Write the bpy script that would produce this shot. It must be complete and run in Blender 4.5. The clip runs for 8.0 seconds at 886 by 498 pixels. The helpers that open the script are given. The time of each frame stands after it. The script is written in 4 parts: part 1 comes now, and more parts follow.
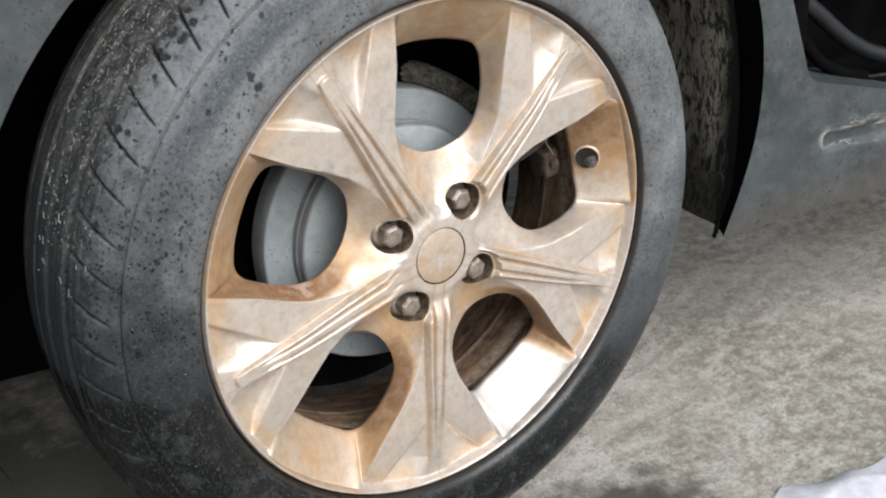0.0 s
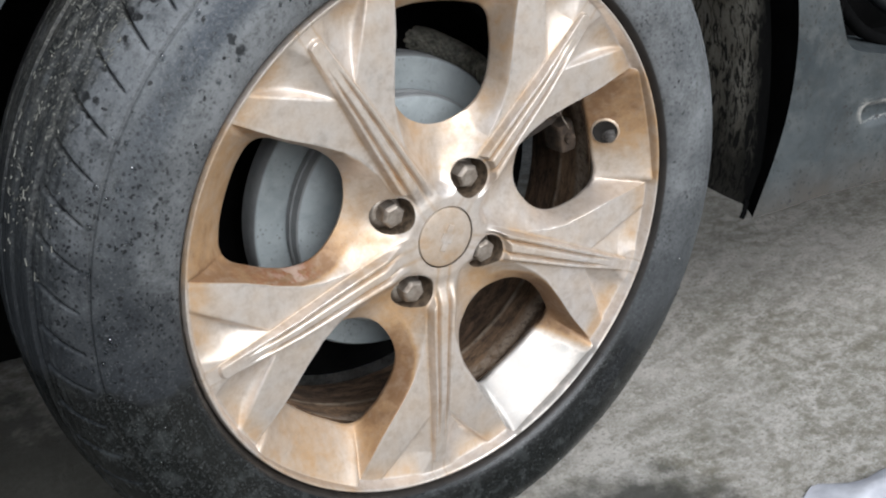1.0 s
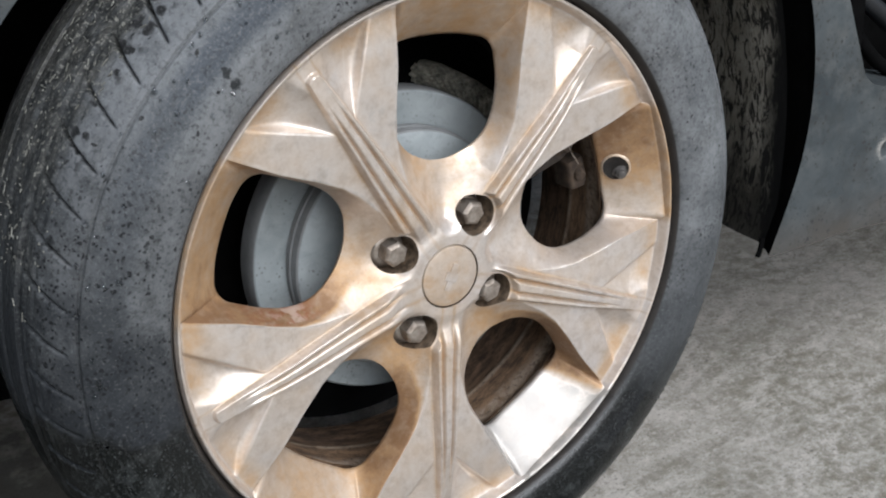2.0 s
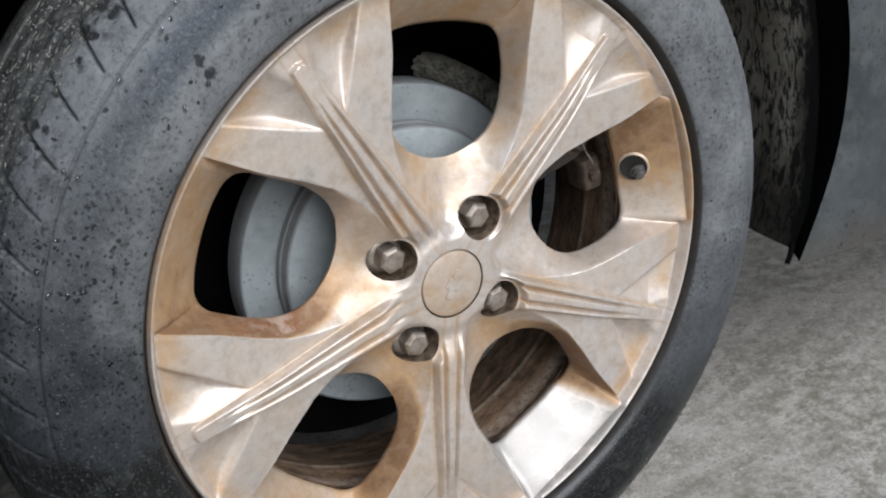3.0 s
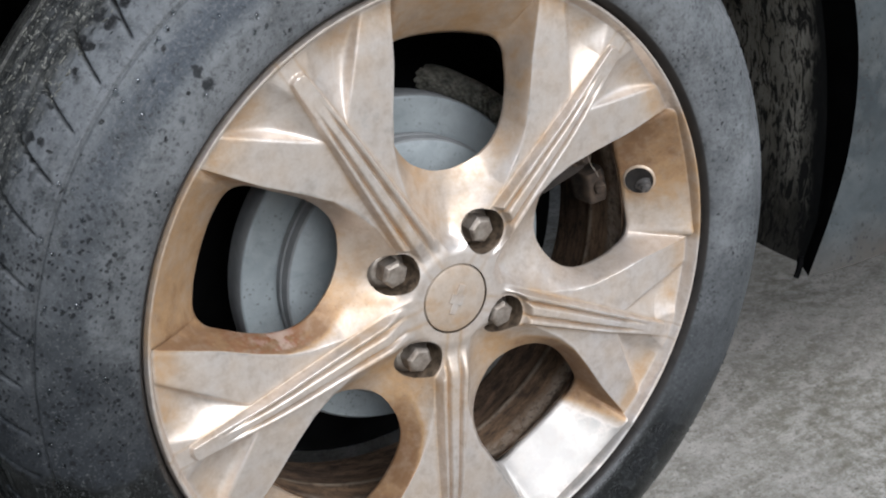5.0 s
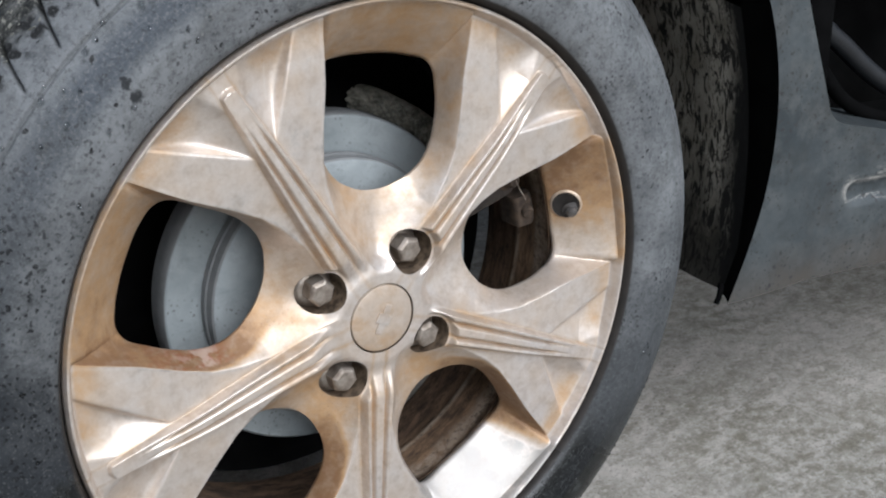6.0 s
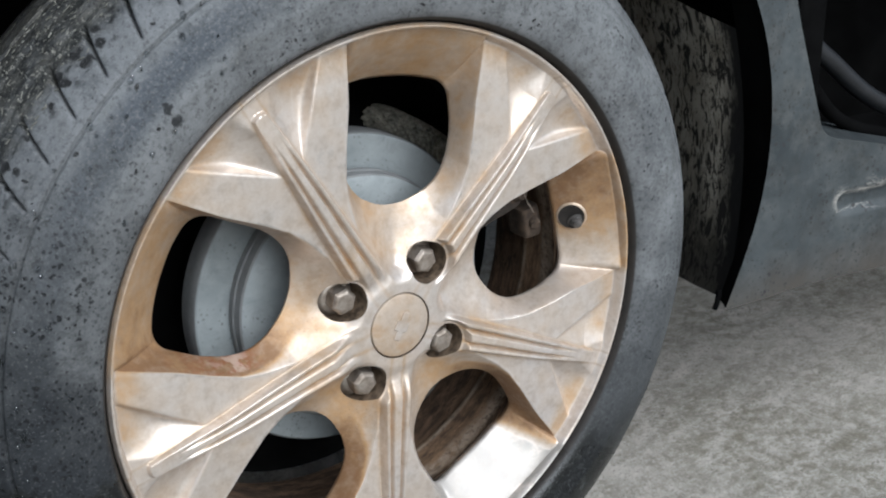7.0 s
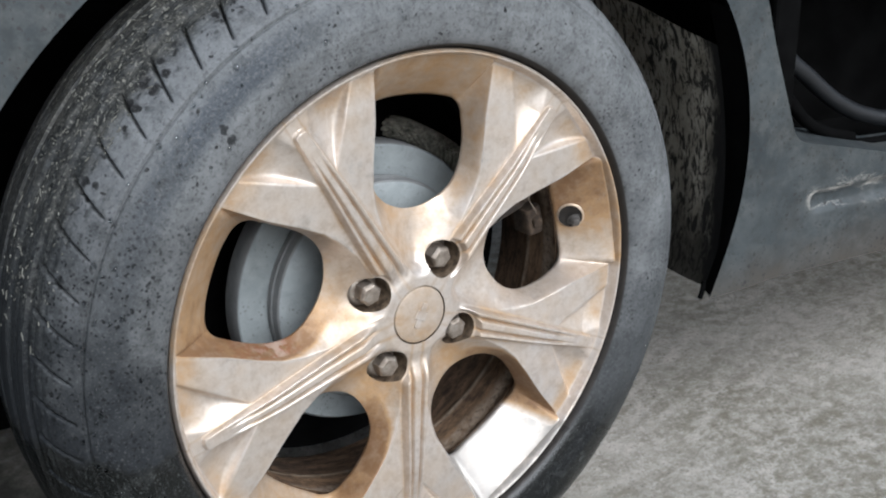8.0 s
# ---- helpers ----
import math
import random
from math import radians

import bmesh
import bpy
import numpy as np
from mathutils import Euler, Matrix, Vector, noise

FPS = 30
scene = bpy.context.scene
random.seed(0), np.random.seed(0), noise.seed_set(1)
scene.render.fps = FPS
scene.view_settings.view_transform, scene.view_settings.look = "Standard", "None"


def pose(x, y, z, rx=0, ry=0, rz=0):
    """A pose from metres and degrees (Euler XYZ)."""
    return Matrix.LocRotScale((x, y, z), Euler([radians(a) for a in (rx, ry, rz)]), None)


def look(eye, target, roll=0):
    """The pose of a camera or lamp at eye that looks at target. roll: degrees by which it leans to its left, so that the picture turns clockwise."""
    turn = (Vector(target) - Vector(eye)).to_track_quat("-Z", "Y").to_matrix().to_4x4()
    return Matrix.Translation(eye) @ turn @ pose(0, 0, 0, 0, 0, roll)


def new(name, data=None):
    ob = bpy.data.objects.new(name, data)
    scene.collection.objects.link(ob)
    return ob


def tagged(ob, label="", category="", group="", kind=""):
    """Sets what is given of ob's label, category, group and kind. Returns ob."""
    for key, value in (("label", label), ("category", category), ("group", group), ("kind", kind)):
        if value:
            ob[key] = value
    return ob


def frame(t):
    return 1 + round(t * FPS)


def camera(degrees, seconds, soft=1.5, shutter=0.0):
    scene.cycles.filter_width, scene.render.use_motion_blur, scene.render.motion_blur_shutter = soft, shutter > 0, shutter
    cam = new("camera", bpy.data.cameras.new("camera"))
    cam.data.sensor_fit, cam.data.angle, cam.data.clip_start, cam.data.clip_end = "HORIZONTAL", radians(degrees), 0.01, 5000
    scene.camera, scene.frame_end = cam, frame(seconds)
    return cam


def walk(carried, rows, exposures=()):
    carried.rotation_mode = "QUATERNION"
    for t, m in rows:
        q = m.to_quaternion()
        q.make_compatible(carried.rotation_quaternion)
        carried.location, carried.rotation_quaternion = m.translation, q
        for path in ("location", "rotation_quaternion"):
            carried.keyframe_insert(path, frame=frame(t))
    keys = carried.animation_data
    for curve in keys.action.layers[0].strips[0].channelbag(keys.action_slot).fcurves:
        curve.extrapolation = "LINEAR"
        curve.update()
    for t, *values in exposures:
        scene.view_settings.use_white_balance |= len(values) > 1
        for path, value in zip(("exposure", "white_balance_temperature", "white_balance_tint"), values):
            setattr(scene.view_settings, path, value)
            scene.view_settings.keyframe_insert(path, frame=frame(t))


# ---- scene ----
cam = camera(44.5, 8.0, soft=2.1)
ROWS = [
    (0.0, -0.4576, -0.6605, 0.7170, 63.728, 2.933, -35.848),
    (0.5, -0.4267, -0.6312, 0.6971, 63.195, 3.101, -35.097),
    (1.0, -0.4113, -0.6169, 0.6870, 62.679, 3.208, -34.669),
    (1.5, -0.4089, -0.6161, 0.6877, 62.958, 3.376, -34.355),
    (2.0, -0.3892, -0.6018, 0.6786, 64.504, 3.499, -33.755),
    (3.5, -0.3377, -0.5597, 0.6461, 64.785, 4.476, -31.850),
    (4.0, -0.3399, -0.5619, 0.6487, 64.776, 4.603, -31.619),
    (5.5, -0.3382, -0.5572, 0.6435, 66.549, 3.058, -33.386),
    (6.0, -0.3402, -0.5610, 0.6438, 66.868, 1.679, -35.160),
    (6.5, -0.3419, -0.5601, 0.6446, 67.341, 1.691, -35.158),
    (7.0, -0.3743, -0.5856, 0.6643, 67.218, 1.900, -35.572),
    (7.5, -0.4326, -0.6398, 0.7040, 66.849, 1.955, -36.301),
    (8.0, -0.4379, -0.6489, 0.7097, 66.633, 2.143, -36.017),
]
LOOKS = [(0.0, 0.22, 6190, 10), (0.8, 0.06, 5940, 9), (2.0, -0.04, 5920, 10), (4.0, -0.13, 5860, 10), (5.5, -0.09, 5820, 10), (6.5, -0.04, 5800, 9), (7.5, 0.0, 5810, 7), (8.0, 0.06, 5860, 9)]
walk(cam, [(t, pose(*row)) for t, *row in ROWS], LOOKS)

# ---- light ----
SUN_ELEV, SUN_AZ = 39.0, 178.5
world = bpy.data.worlds.new("sky")
scene.world = world
world.use_nodes = True
wn = world.node_tree.nodes
sky = wn.new("ShaderNodeTexSky")
sky.sky_type, sky.sun_disc = "NISHITA", False
sky.sun_elevation, sky.sun_rotation = radians(SUN_ELEV), radians(SUN_AZ)
sky.air_density, sky.dust_density = 1.0, 4.0
wn["Background"].inputs["Strength"].default_value = 0.090
soften = wn.new("ShaderNodeMixRGB")
soften.inputs[0].default_value = 0.6
soften.inputs[2].default_value = (6.6, 7.1, 7.6, 1)
world.node_tree.links.new(sky.outputs[0], soften.inputs[1])
world.node_tree.links.new(soften.outputs[0], wn["Background"].inputs["Color"])
sun = new("sun", bpy.data.lights.new("sun", "SUN"))
sun.data.energy, sun.data.angle, sun.data.color = 4.1, radians(52), (1.0, 0.98, 0.955)
sun.matrix_world = look((0.05, -1.98, 1.60), (0, 0, 0))


# ---- materials ----
class Mat:
    """A node material with short ways to wire noise into it."""

    def __init__(self, name, rough=0.5, metal=0.0):
        self.m = bpy.data.materials.new(name)
        self.m.use_nodes = True
        self.t = self.m.node_tree
        self.b = self.t.nodes["Principled BSDF"]
        self.b.inputs["Roughness"].default_value = rough
        self.b.inputs["Metallic"].default_value = metal
        self.co = self.t.nodes.new("ShaderNodeTexCoord").outputs["Object"]

    def node(self, kind, **values):
        n = self.t.nodes.new(kind)
        for k, v in values.items():
            n.inputs[k].default_value = v
        return n

    def link(self, a, b):
        self.t.links.new(a, b)

    def stretch(self, sx, sy, sz):
        n = self.node("ShaderNodeMapping")
        n.inputs["Scale"].default_value = (sx, sy, sz)
        self.link(self.co, n.inputs["Vector"])
        return n.outputs[0]

    def noise(self, scale, detail=6.0, rough=0.6, co=None, distort=0.0):
        n = self.node("ShaderNodeTexNoise", Scale=scale, Detail=detail, Roughness=rough, Distortion=distort)
        self.link(co or self.co, n.inputs["Vector"])
        return n.outputs["Fac"]

    def specks(self, scale, size, co=None):
        n = self.node("ShaderNodeTexVoronoi", Scale=scale)
        shake = self.node("ShaderNodeTexNoise", Scale=scale * 1.6, Detail=3.0)
        self.link(co or self.co, shake.inputs["Vector"])
        add = self.t.nodes.new("ShaderNodeVectorMath")
        add.operation = "MULTIPLY_ADD"
        self.link(shake.outputs["Color"], add.inputs[0])
        add.inputs[1].default_value = (0.9 / scale,) * 3
        self.link(co or self.co, add.inputs[2])
        self.link(add.outputs[0], n.inputs["Vector"])
        return self.ramp(n.outputs["Distance"], size, 1.0, size * 1.5, 0.0)

    def ramp(self, fac, p0, v0, p1, v1):
        n = self.node("ShaderNodeMapRange")
        n.inputs["From Min"].default_value, n.inputs["From Max"].default_value = p0, p1
        n.inputs["To Min"].default_value, n.inputs["To Max"].default_value = v0, v1
        self.link(fac, n.inputs["Value"])
        return n.outputs[0]

    def math(self, op, a, b):
        n = self.t.nodes.new("ShaderNodeMath")
        n.operation, n.use_clamp = op, op in ("ADD", "MULTIPLY")
        for slot, v in ((0, a), (1, b)):
            if isinstance(v, (int, float)):
                n.inputs[slot].default_value = v
            else:
                self.link(v, n.inputs[slot])
        return n.outputs[0]

    def mix(self, fac, a, b):
        n = self.t.nodes.new("ShaderNodeMixRGB")
        if isinstance(fac, (int, float)):
            n.inputs[0].default_value = fac
        else:
            self.link(fac, n.inputs[0])
        for slot, v in ((1, a), (2, b)):
            if isinstance(v, tuple):
                n.inputs[slot].default_value = (*v, 1)
            else:
                self.link(v, n.inputs[slot])
        return n.outputs[0]

    def color(self, out):
        self.link(out, self.b.inputs["Base Color"])

    def rough(self, out):
        self.link(out, self.b.inputs["Roughness"])

    def bump(self, height, strength=0.3, distance=0.001):
        n = self.node("ShaderNodeBump", Strength=strength, Distance=distance)
        self.link(height, n.inputs["Height"])
        self.link(n.outputs[0], self.b.inputs["Normal"])


def alloy_paint():
    """Silver wheel paint under brake dust. The mesh attribute dust says how much has settled: 0 rinsed, 1 brown, above that rusty."""
    k = Mat("silver alloy paint with brake dust", 0.36, 0.4)
    at = k.t.nodes.new("ShaderNodeAttribute")
    at.attribute_name = "dust"
    dust = at.outputs["Fac"]
    big = k.noise(10, 6, 0.6)
    mid = k.noise(38, 10, 0.74)
    fine = k.noise(760, 4, 0.7)
    blot = k.noise(75, 7, 0.7, None, 0.5)
    some = k.ramp(dust, 0.05, 0.25, 0.4, 1.0)
    value = k.math("ADD", dust, k.math("MULTIPLY", some, k.ramp(big, 0.3, -0.03, 0.7, 0.06)))
    value = k.math("ADD", value, k.ramp(mid, 0.36, -0.10, 0.64, 0.11))
    value = k.math("ADD", value, k.math("MULTIPLY", some, k.ramp(blot, 0.50, 0.0, 0.66, 0.07)))
    coat = k.t.nodes.new("ShaderNodeValToRGB")
    stops = ((0.0, (0.40, 0.377, 0.350)), (0.11, (0.44, 0.414, 0.382)), (0.24, (0.70, 0.637, 0.578)), (0.5, (0.54, 0.443, 0.350)), (0.76, (0.43, 0.268, 0.132)), (1.0, (0.215, 0.116, 0.053)))
    ramp = coat.color_ramp
    ramp.elements[0].position, ramp.elements[1].position = stops[0][0], stops[-1][0]
    for pos, _ in stops[1:-1]:
        ramp.elements.new(pos)
    for el, (_, rgb) in zip(ramp.elements, stops):
        el.color = (*rgb, 1)
    k.link(value, coat.inputs[0])
    col = coat.outputs["Color"]
    col = k.mix(k.math("MULTIPLY", some, k.ramp(k.noise(95, 9, 0.8), 0.48, 0, 0.62, 0.5)), col, (0.35, 0.262, 0.185))
    # fine grime, rubbed pale streaks and loose dark grains
    col = k.mix(k.math("MULTIPLY", some, k.ramp(fine, 0.36, 0.18, 0.60, 0.0)), col, (0.25, 0.18, 0.12))
    rub = k.math("MAXIMUM", k.ramp(k.noise(46, 5, 0.6, k.stretch(5, 1, 0.35), 0.3), 0.58, 0, 0.70, 0.3), k.ramp(k.noise(46, 5, 0.6, k.stretch(0.35, 1, 5), 0.3), 0.58, 0, 0.70, 0.3))
    col = k.mix(k.math("MULTIPLY", k.math("MULTIPLY", rub, some), k.ramp(value, 0.3, 0.9, 0.7, 0.1)), col, (0.71, 0.675, 0.63))
    loose = k.math("MULTIPLY", k.specks(360, 0.16), k.math("MULTIPLY", some, k.ramp(k.noise(24, 4), 0.5, 0, 0.62, 0.45)))
    col = k.mix(k.math("MULTIPLY", loose, k.ramp(value, 0.5, 0.0, 0.7, 1.0)), col, (0.17, 0.105, 0.06))
    # rust crumbs where the coat is thickest
    crumb = k.math("MULTIPLY", k.ramp(dust, 0.98, 0, 1.2, 1), k.ramp(k.noise(130, 5, 0.7), 0.48, 0, 0.56, 0.85))
    col = k.mix(crumb, col, (0.24, 0.085, 0.035))
    bare_or_shade = k.math("MULTIPLY", k.ramp(dust, 1.08, 0, 1.3, 1), k.ramp(k.noise(85, 5, 0.7), 0.47, 0, 0.55, 0.8))
    k.color(k.mix(bare_or_shade, col, (0.60, 0.47, 0.40)))
    k.rough(k.math("ADD", k.ramp(fine, 0.3, 0.31, 0.7, 0.45), k.math("ADD", k.ramp(value, 0.3, 0.0, 0.9, 0.22), k.ramp(dust, 0.05, 0.14, 0.2, 0.0))))
    k.link(k.math("MULTIPLY", k.ramp(value, 0.15, 0.80, 0.8, 0.25), k.ramp(dust, 0.0, 0.4, 0.12, 1.0)), k.b.inputs["Metallic"])
    k.bump(k.math("ADD", fine, k.math("MULTIPLY", mid, 0.8)), 0.18, 0.0008)
    return k.m


def simple(name, a, b, rough, metal=0.0, scale=30.0, bump=0.2, fine=300.0, depth=0.001):
    k = Mat(name, rough, metal)
    f = k.noise(fine, 5, 0.7)
    k.color(k.mix(k.ramp(k.noise(scale, 7, 0.65), 0.35, 0, 0.65, 1), a, b))
    k.rough(k.ramp(f, 0.3, max(0.05, rough - 0.1), 0.7, min(1, rough + 0.12)))
    k.bump(f, bump, depth)
    return k.m


def rubber():
    k = Mat("dusty tyre rubber", 0.7)
    sep = k.node("ShaderNodeSeparateXYZ")
    k.link(k.co, sep.inputs[0])
    flat = k.node("ShaderNodeCombineXYZ")
    k.link(sep.outputs["X"], flat.inputs["X"])
    k.link(sep.outputs["Z"], flat.inputs["Z"])
    far = k.t.nodes.new("ShaderNodeVectorMath")
    far.operation = "LENGTH"
    k.link(flat.outputs[0], far.inputs[0])
    radius = far.outputs["Value"]
    # sidewall: uneven film of grey dust, with a darker ring on the forward side
    turn = k.math("MULTIPLY", k.math("ARCTAN2", sep.outputs["Z"], sep.outputs["X"]), 0.03)
    turn.node.use_clamp = False
    polar = k.node("ShaderNodeCombineXYZ")
    k.link(radius, polar.inputs["X"])
    k.link(turn, polar.inputs["Y"])
    drawn = polar.outputs[0]
    band = k.ramp(radius, 0.236, 1, 0.256, 0.45)
    film = k.mix(k.ramp(k.noise(12, 10, 0.68), 0.36, 0, 0.62, 1), (0.054, 0.060, 0.064), (0.165, 0.173, 0.176))
    film = k.mix(k.math("MULTIPLY", k.ramp(radius, 0.275, 0, 0.284, 0.6), k.ramp(k.noise(40, 6), 0.35, 0.3, 0.6, 1)), film, (0.128, 0.133, 0.140))
    film = k.mix(k.math("MULTIPLY", band, 0.45), film, (0.175, 0.176, 0.178))
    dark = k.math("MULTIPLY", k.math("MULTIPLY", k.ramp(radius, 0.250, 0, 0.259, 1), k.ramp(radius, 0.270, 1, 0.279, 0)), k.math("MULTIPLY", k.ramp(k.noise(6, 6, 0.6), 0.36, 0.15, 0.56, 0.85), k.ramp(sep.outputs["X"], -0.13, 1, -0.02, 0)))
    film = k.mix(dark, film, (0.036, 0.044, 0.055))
    film = k.mix(k.ramp(k.noise(330, 5, 0.7, drawn), 0.56, 0, 0.70, 0.3), film, (0.21, 0.215, 0.215))
    film = k.mix(k.ramp(k.noise(240, 6, 0.72, drawn), 0.54, 0, 0.70, 0.35), film, (0.035, 0.040, 0.042))
    film = k.mix(k.ramp(k.noise(60, 10, 0.78), 0.5, 0, 0.64, 0.5), film, (0.045, 0.050, 0.053))
    grit = k.mix(k.ramp(k.noise(420, 4, 0.7), 0.5, 0, 0.75, 0.5), film, (0.2, 0.2, 0.2))
    # tread: darker, caked with olive dirt
    dirt = k.mix(k.ramp(k.noise(70, 8, 0.72), 0.42, 0, 0.62, 1), (0.009, 0.010, 0.0095), (0.060, 0.059, 0.053))
    dirt = k.mix(k.ramp(k.noise(430, 4, 0.65), 0.55, 0, 0.64, 0.8), dirt, (0.20, 0.195, 0.17))
    edge = k.math("ADD", k.ramp(sep.outputs["Y"], 0.016, 0, 0.031, 1), k.ramp(k.noise(55, 6, 0.7), 0.35, -0.35, 0.65, 0.35))
    dry = k.mix(edge, grit, dirt)
    # mud specks in loose clusters
    many = k.ramp(k.noise(19, 4, 0.6), 0.5, 0, 0.64, 0.9)
    fewer = k.ramp(k.noise(80, 3), 0.5, 0, 0.55, 1)
    spots = k.math("ADD", k.math("MULTIPLY", k.specks(230, 0.2), many), k.math("MULTIPLY", k.specks(110, 0.12), fewer))
    ring = k.math("MULTIPLY", k.ramp(sep.outputs["Y"], 0.010, 0, 0.015, 1), k.ramp(sep.outputs["Y"], 0.027, 1, 0.033, 0))
    holes = k.math("MULTIPLY", k.math("MULTIPLY", k.specks(105, 0.3), ring), k.ramp(k.noise(42, 2), 0.43, 0, 0.48, 1))
    dry = k.mix(k.math("ADD", spots, holes), dry, (0.010, 0.010, 0.010))
    for place, size in (((-0.160, -0.0100, 0.196), 0.0034), ((-0.155, -0.0098, 0.188), 0.0040)):
        away = k.t.nodes.new("ShaderNodeVectorMath")
        away.operation = "DISTANCE"
        k.link(k.co, away.inputs[0])
        away.inputs[1].default_value = place
        ragged = k.math("ADD", away.outputs["Value"], k.ramp(k.noise(260, 3), 0.3, -0.0015, 0.7, 0.0015))
        dry = k.mix(k.ramp(ragged, size * 0.7, 0.9, size * 1.1, 0), dry, (0.008, 0.009, 0.010))
    # the lower part is wet up to an uneven, slanting tide line
    slant = k.math("ADD", k.math("MULTIPLY", sep.outputs["X"], 0.21), sep.outputs["Z"])
    slant.node.use_clamp = slant.node.inputs[0].links[0].from_node.use_clamp = False
    level = k.math("ADD", slant, k.ramp(k.noise(38, 5), 0.3, -0.010, 0.7, 0.010))
    level.node.use_clamp = False
    wet = k.math("MULTIPLY", k.math("DIVIDE", k.math("SUBTRACT", -0.072, level), k.ramp(sep.outputs["X"], -0.05, 0.010, 0.22, 0.075)), 1.0)
    drench = k.mix(k.ramp(k.noise(60, 6), 0.5, 0, 0.75, 1), (0.0055, 0.0062, 0.006), (0.032, 0.035, 0.034))
    drench = k.mix(k.ramp(k.noise(420, 5, 0.75, drawn), 0.55, 0, 0.68, 0.18), drench, (0.12, 0.125, 0.12))
    # gradual darkening above it on the forward side, with drips
    climb = k.math("ADD", k.math("MULTIPLY", sep.outputs["X"], 0.75), sep.outputs["Z"])
    climb.node.use_clamp = climb.node.inputs[0].links[0].from_node.use_clamp = False
    streaky = k.math("ADD", climb, k.ramp(k.noise(26, 6, 0.65), 0.3, -0.06, 0.7, 0.06))
    streaky.node.use_clamp = False
    low_dark = k.math("MULTIPLY", k.ramp(streaky, 0.03, 0, -0.14, 0.92), k.ramp(k.noise(60, 5, 0.7), 0.36, 0.72, 0.6, 1))
    blots = k.math("MULTIPLY", k.math("ADD", k.math("MULTIPLY", k.specks(250, 0.21), k.ramp(k.noise(30, 3), 0.36, 0.1, 0.48, 1)), k.math("MULTIPLY", k.specks(125, 0.16), k.ramp(k.noise(34, 2), 0.44, 0, 0.50, 1))), k.ramp(streaky, 0.0, 0.0, -0.09, 1))
    lowest_dark = k.ramp(streaky, -0.10, 0, -0.20, 0.75)
    # rearward side, darker towards the bottom
    low = k.math("ADD", sep.outputs["Z"], k.ramp(k.noise(24, 6, 0.65), 0.3, -0.05, 0.7, 0.05))
    low.node.use_clamp = False
    low_dark = k.math("MAXIMUM", low_dark, k.math("MULTIPLY", k.ramp(low, 0.06, 0, -0.10, 0.75), k.ramp(sep.outputs["X"], 0.06, 0, 0.14, 1)))
    whole = k.mix(wet, k.mix(blots, k.mix(lowest_dark, k.mix(low_dark, dry, (0.023, 0.0255, 0.027)), (0.008, 0.010, 0.013)), (0.003, 0.0035, 0.0045)), drench)
    whole = k.mix(k.ramp(k.noise(300, 6, 0.75), 0.52, 0, 0.64, 0.5), whole, (0.007, 0.0075, 0.0075))
    whole = k.mix(k.ramp(k.noise(620, 4, 0.7), 0.57, 0, 0.68, 0.45), whole, (0.15, 0.155, 0.15))
    # dirt packed against the rim's edge
    k.color(k.mix(k.ramp(radius, 0.2226, 1, 0.2236, 0), whole, k.mix(k.noise(90), (0.008, 0.008, 0.008), (0.045, 0.038, 0.032))))
    k.rough(k.ramp(wet, 0, 0.68, 1, 0.27))
    k.link(k.ramp(wet, 0, 0.3, 1, 0.34), k.b.inputs["Specular IOR Level"])
    k.bump(k.noise(500, 5, 0.7), 0.35, 0.0006)
    return k.m


def ragged_patch(k, x, y, rx, ry):
    """A ragged patch on the ground: 1 inside, 0 outside."""
    n = k.node("ShaderNodeMapping")
    n.inputs["Location"].default_value = (-x / rx, -y / ry, 0)
    n.inputs["Scale"].default_value = (1 / rx, 1 / ry, 1)
    k.link(k.co, n.inputs["Vector"])
    far = k.t.nodes.new("ShaderNodeVectorMath")
    far.operation = "LENGTH"
    k.link(n.outputs[0], far.inputs[0])
    edge = k.math("ADD", k.ramp(far.outputs["Value"], 0.0, 0.0, 2.0, 1.0), k.ramp(k.noise(22, 8, 0.7), 0.3, -0.12, 0.7, 0.12))
    return k.ramp(edge, 0.42, 1, 0.62, 0)


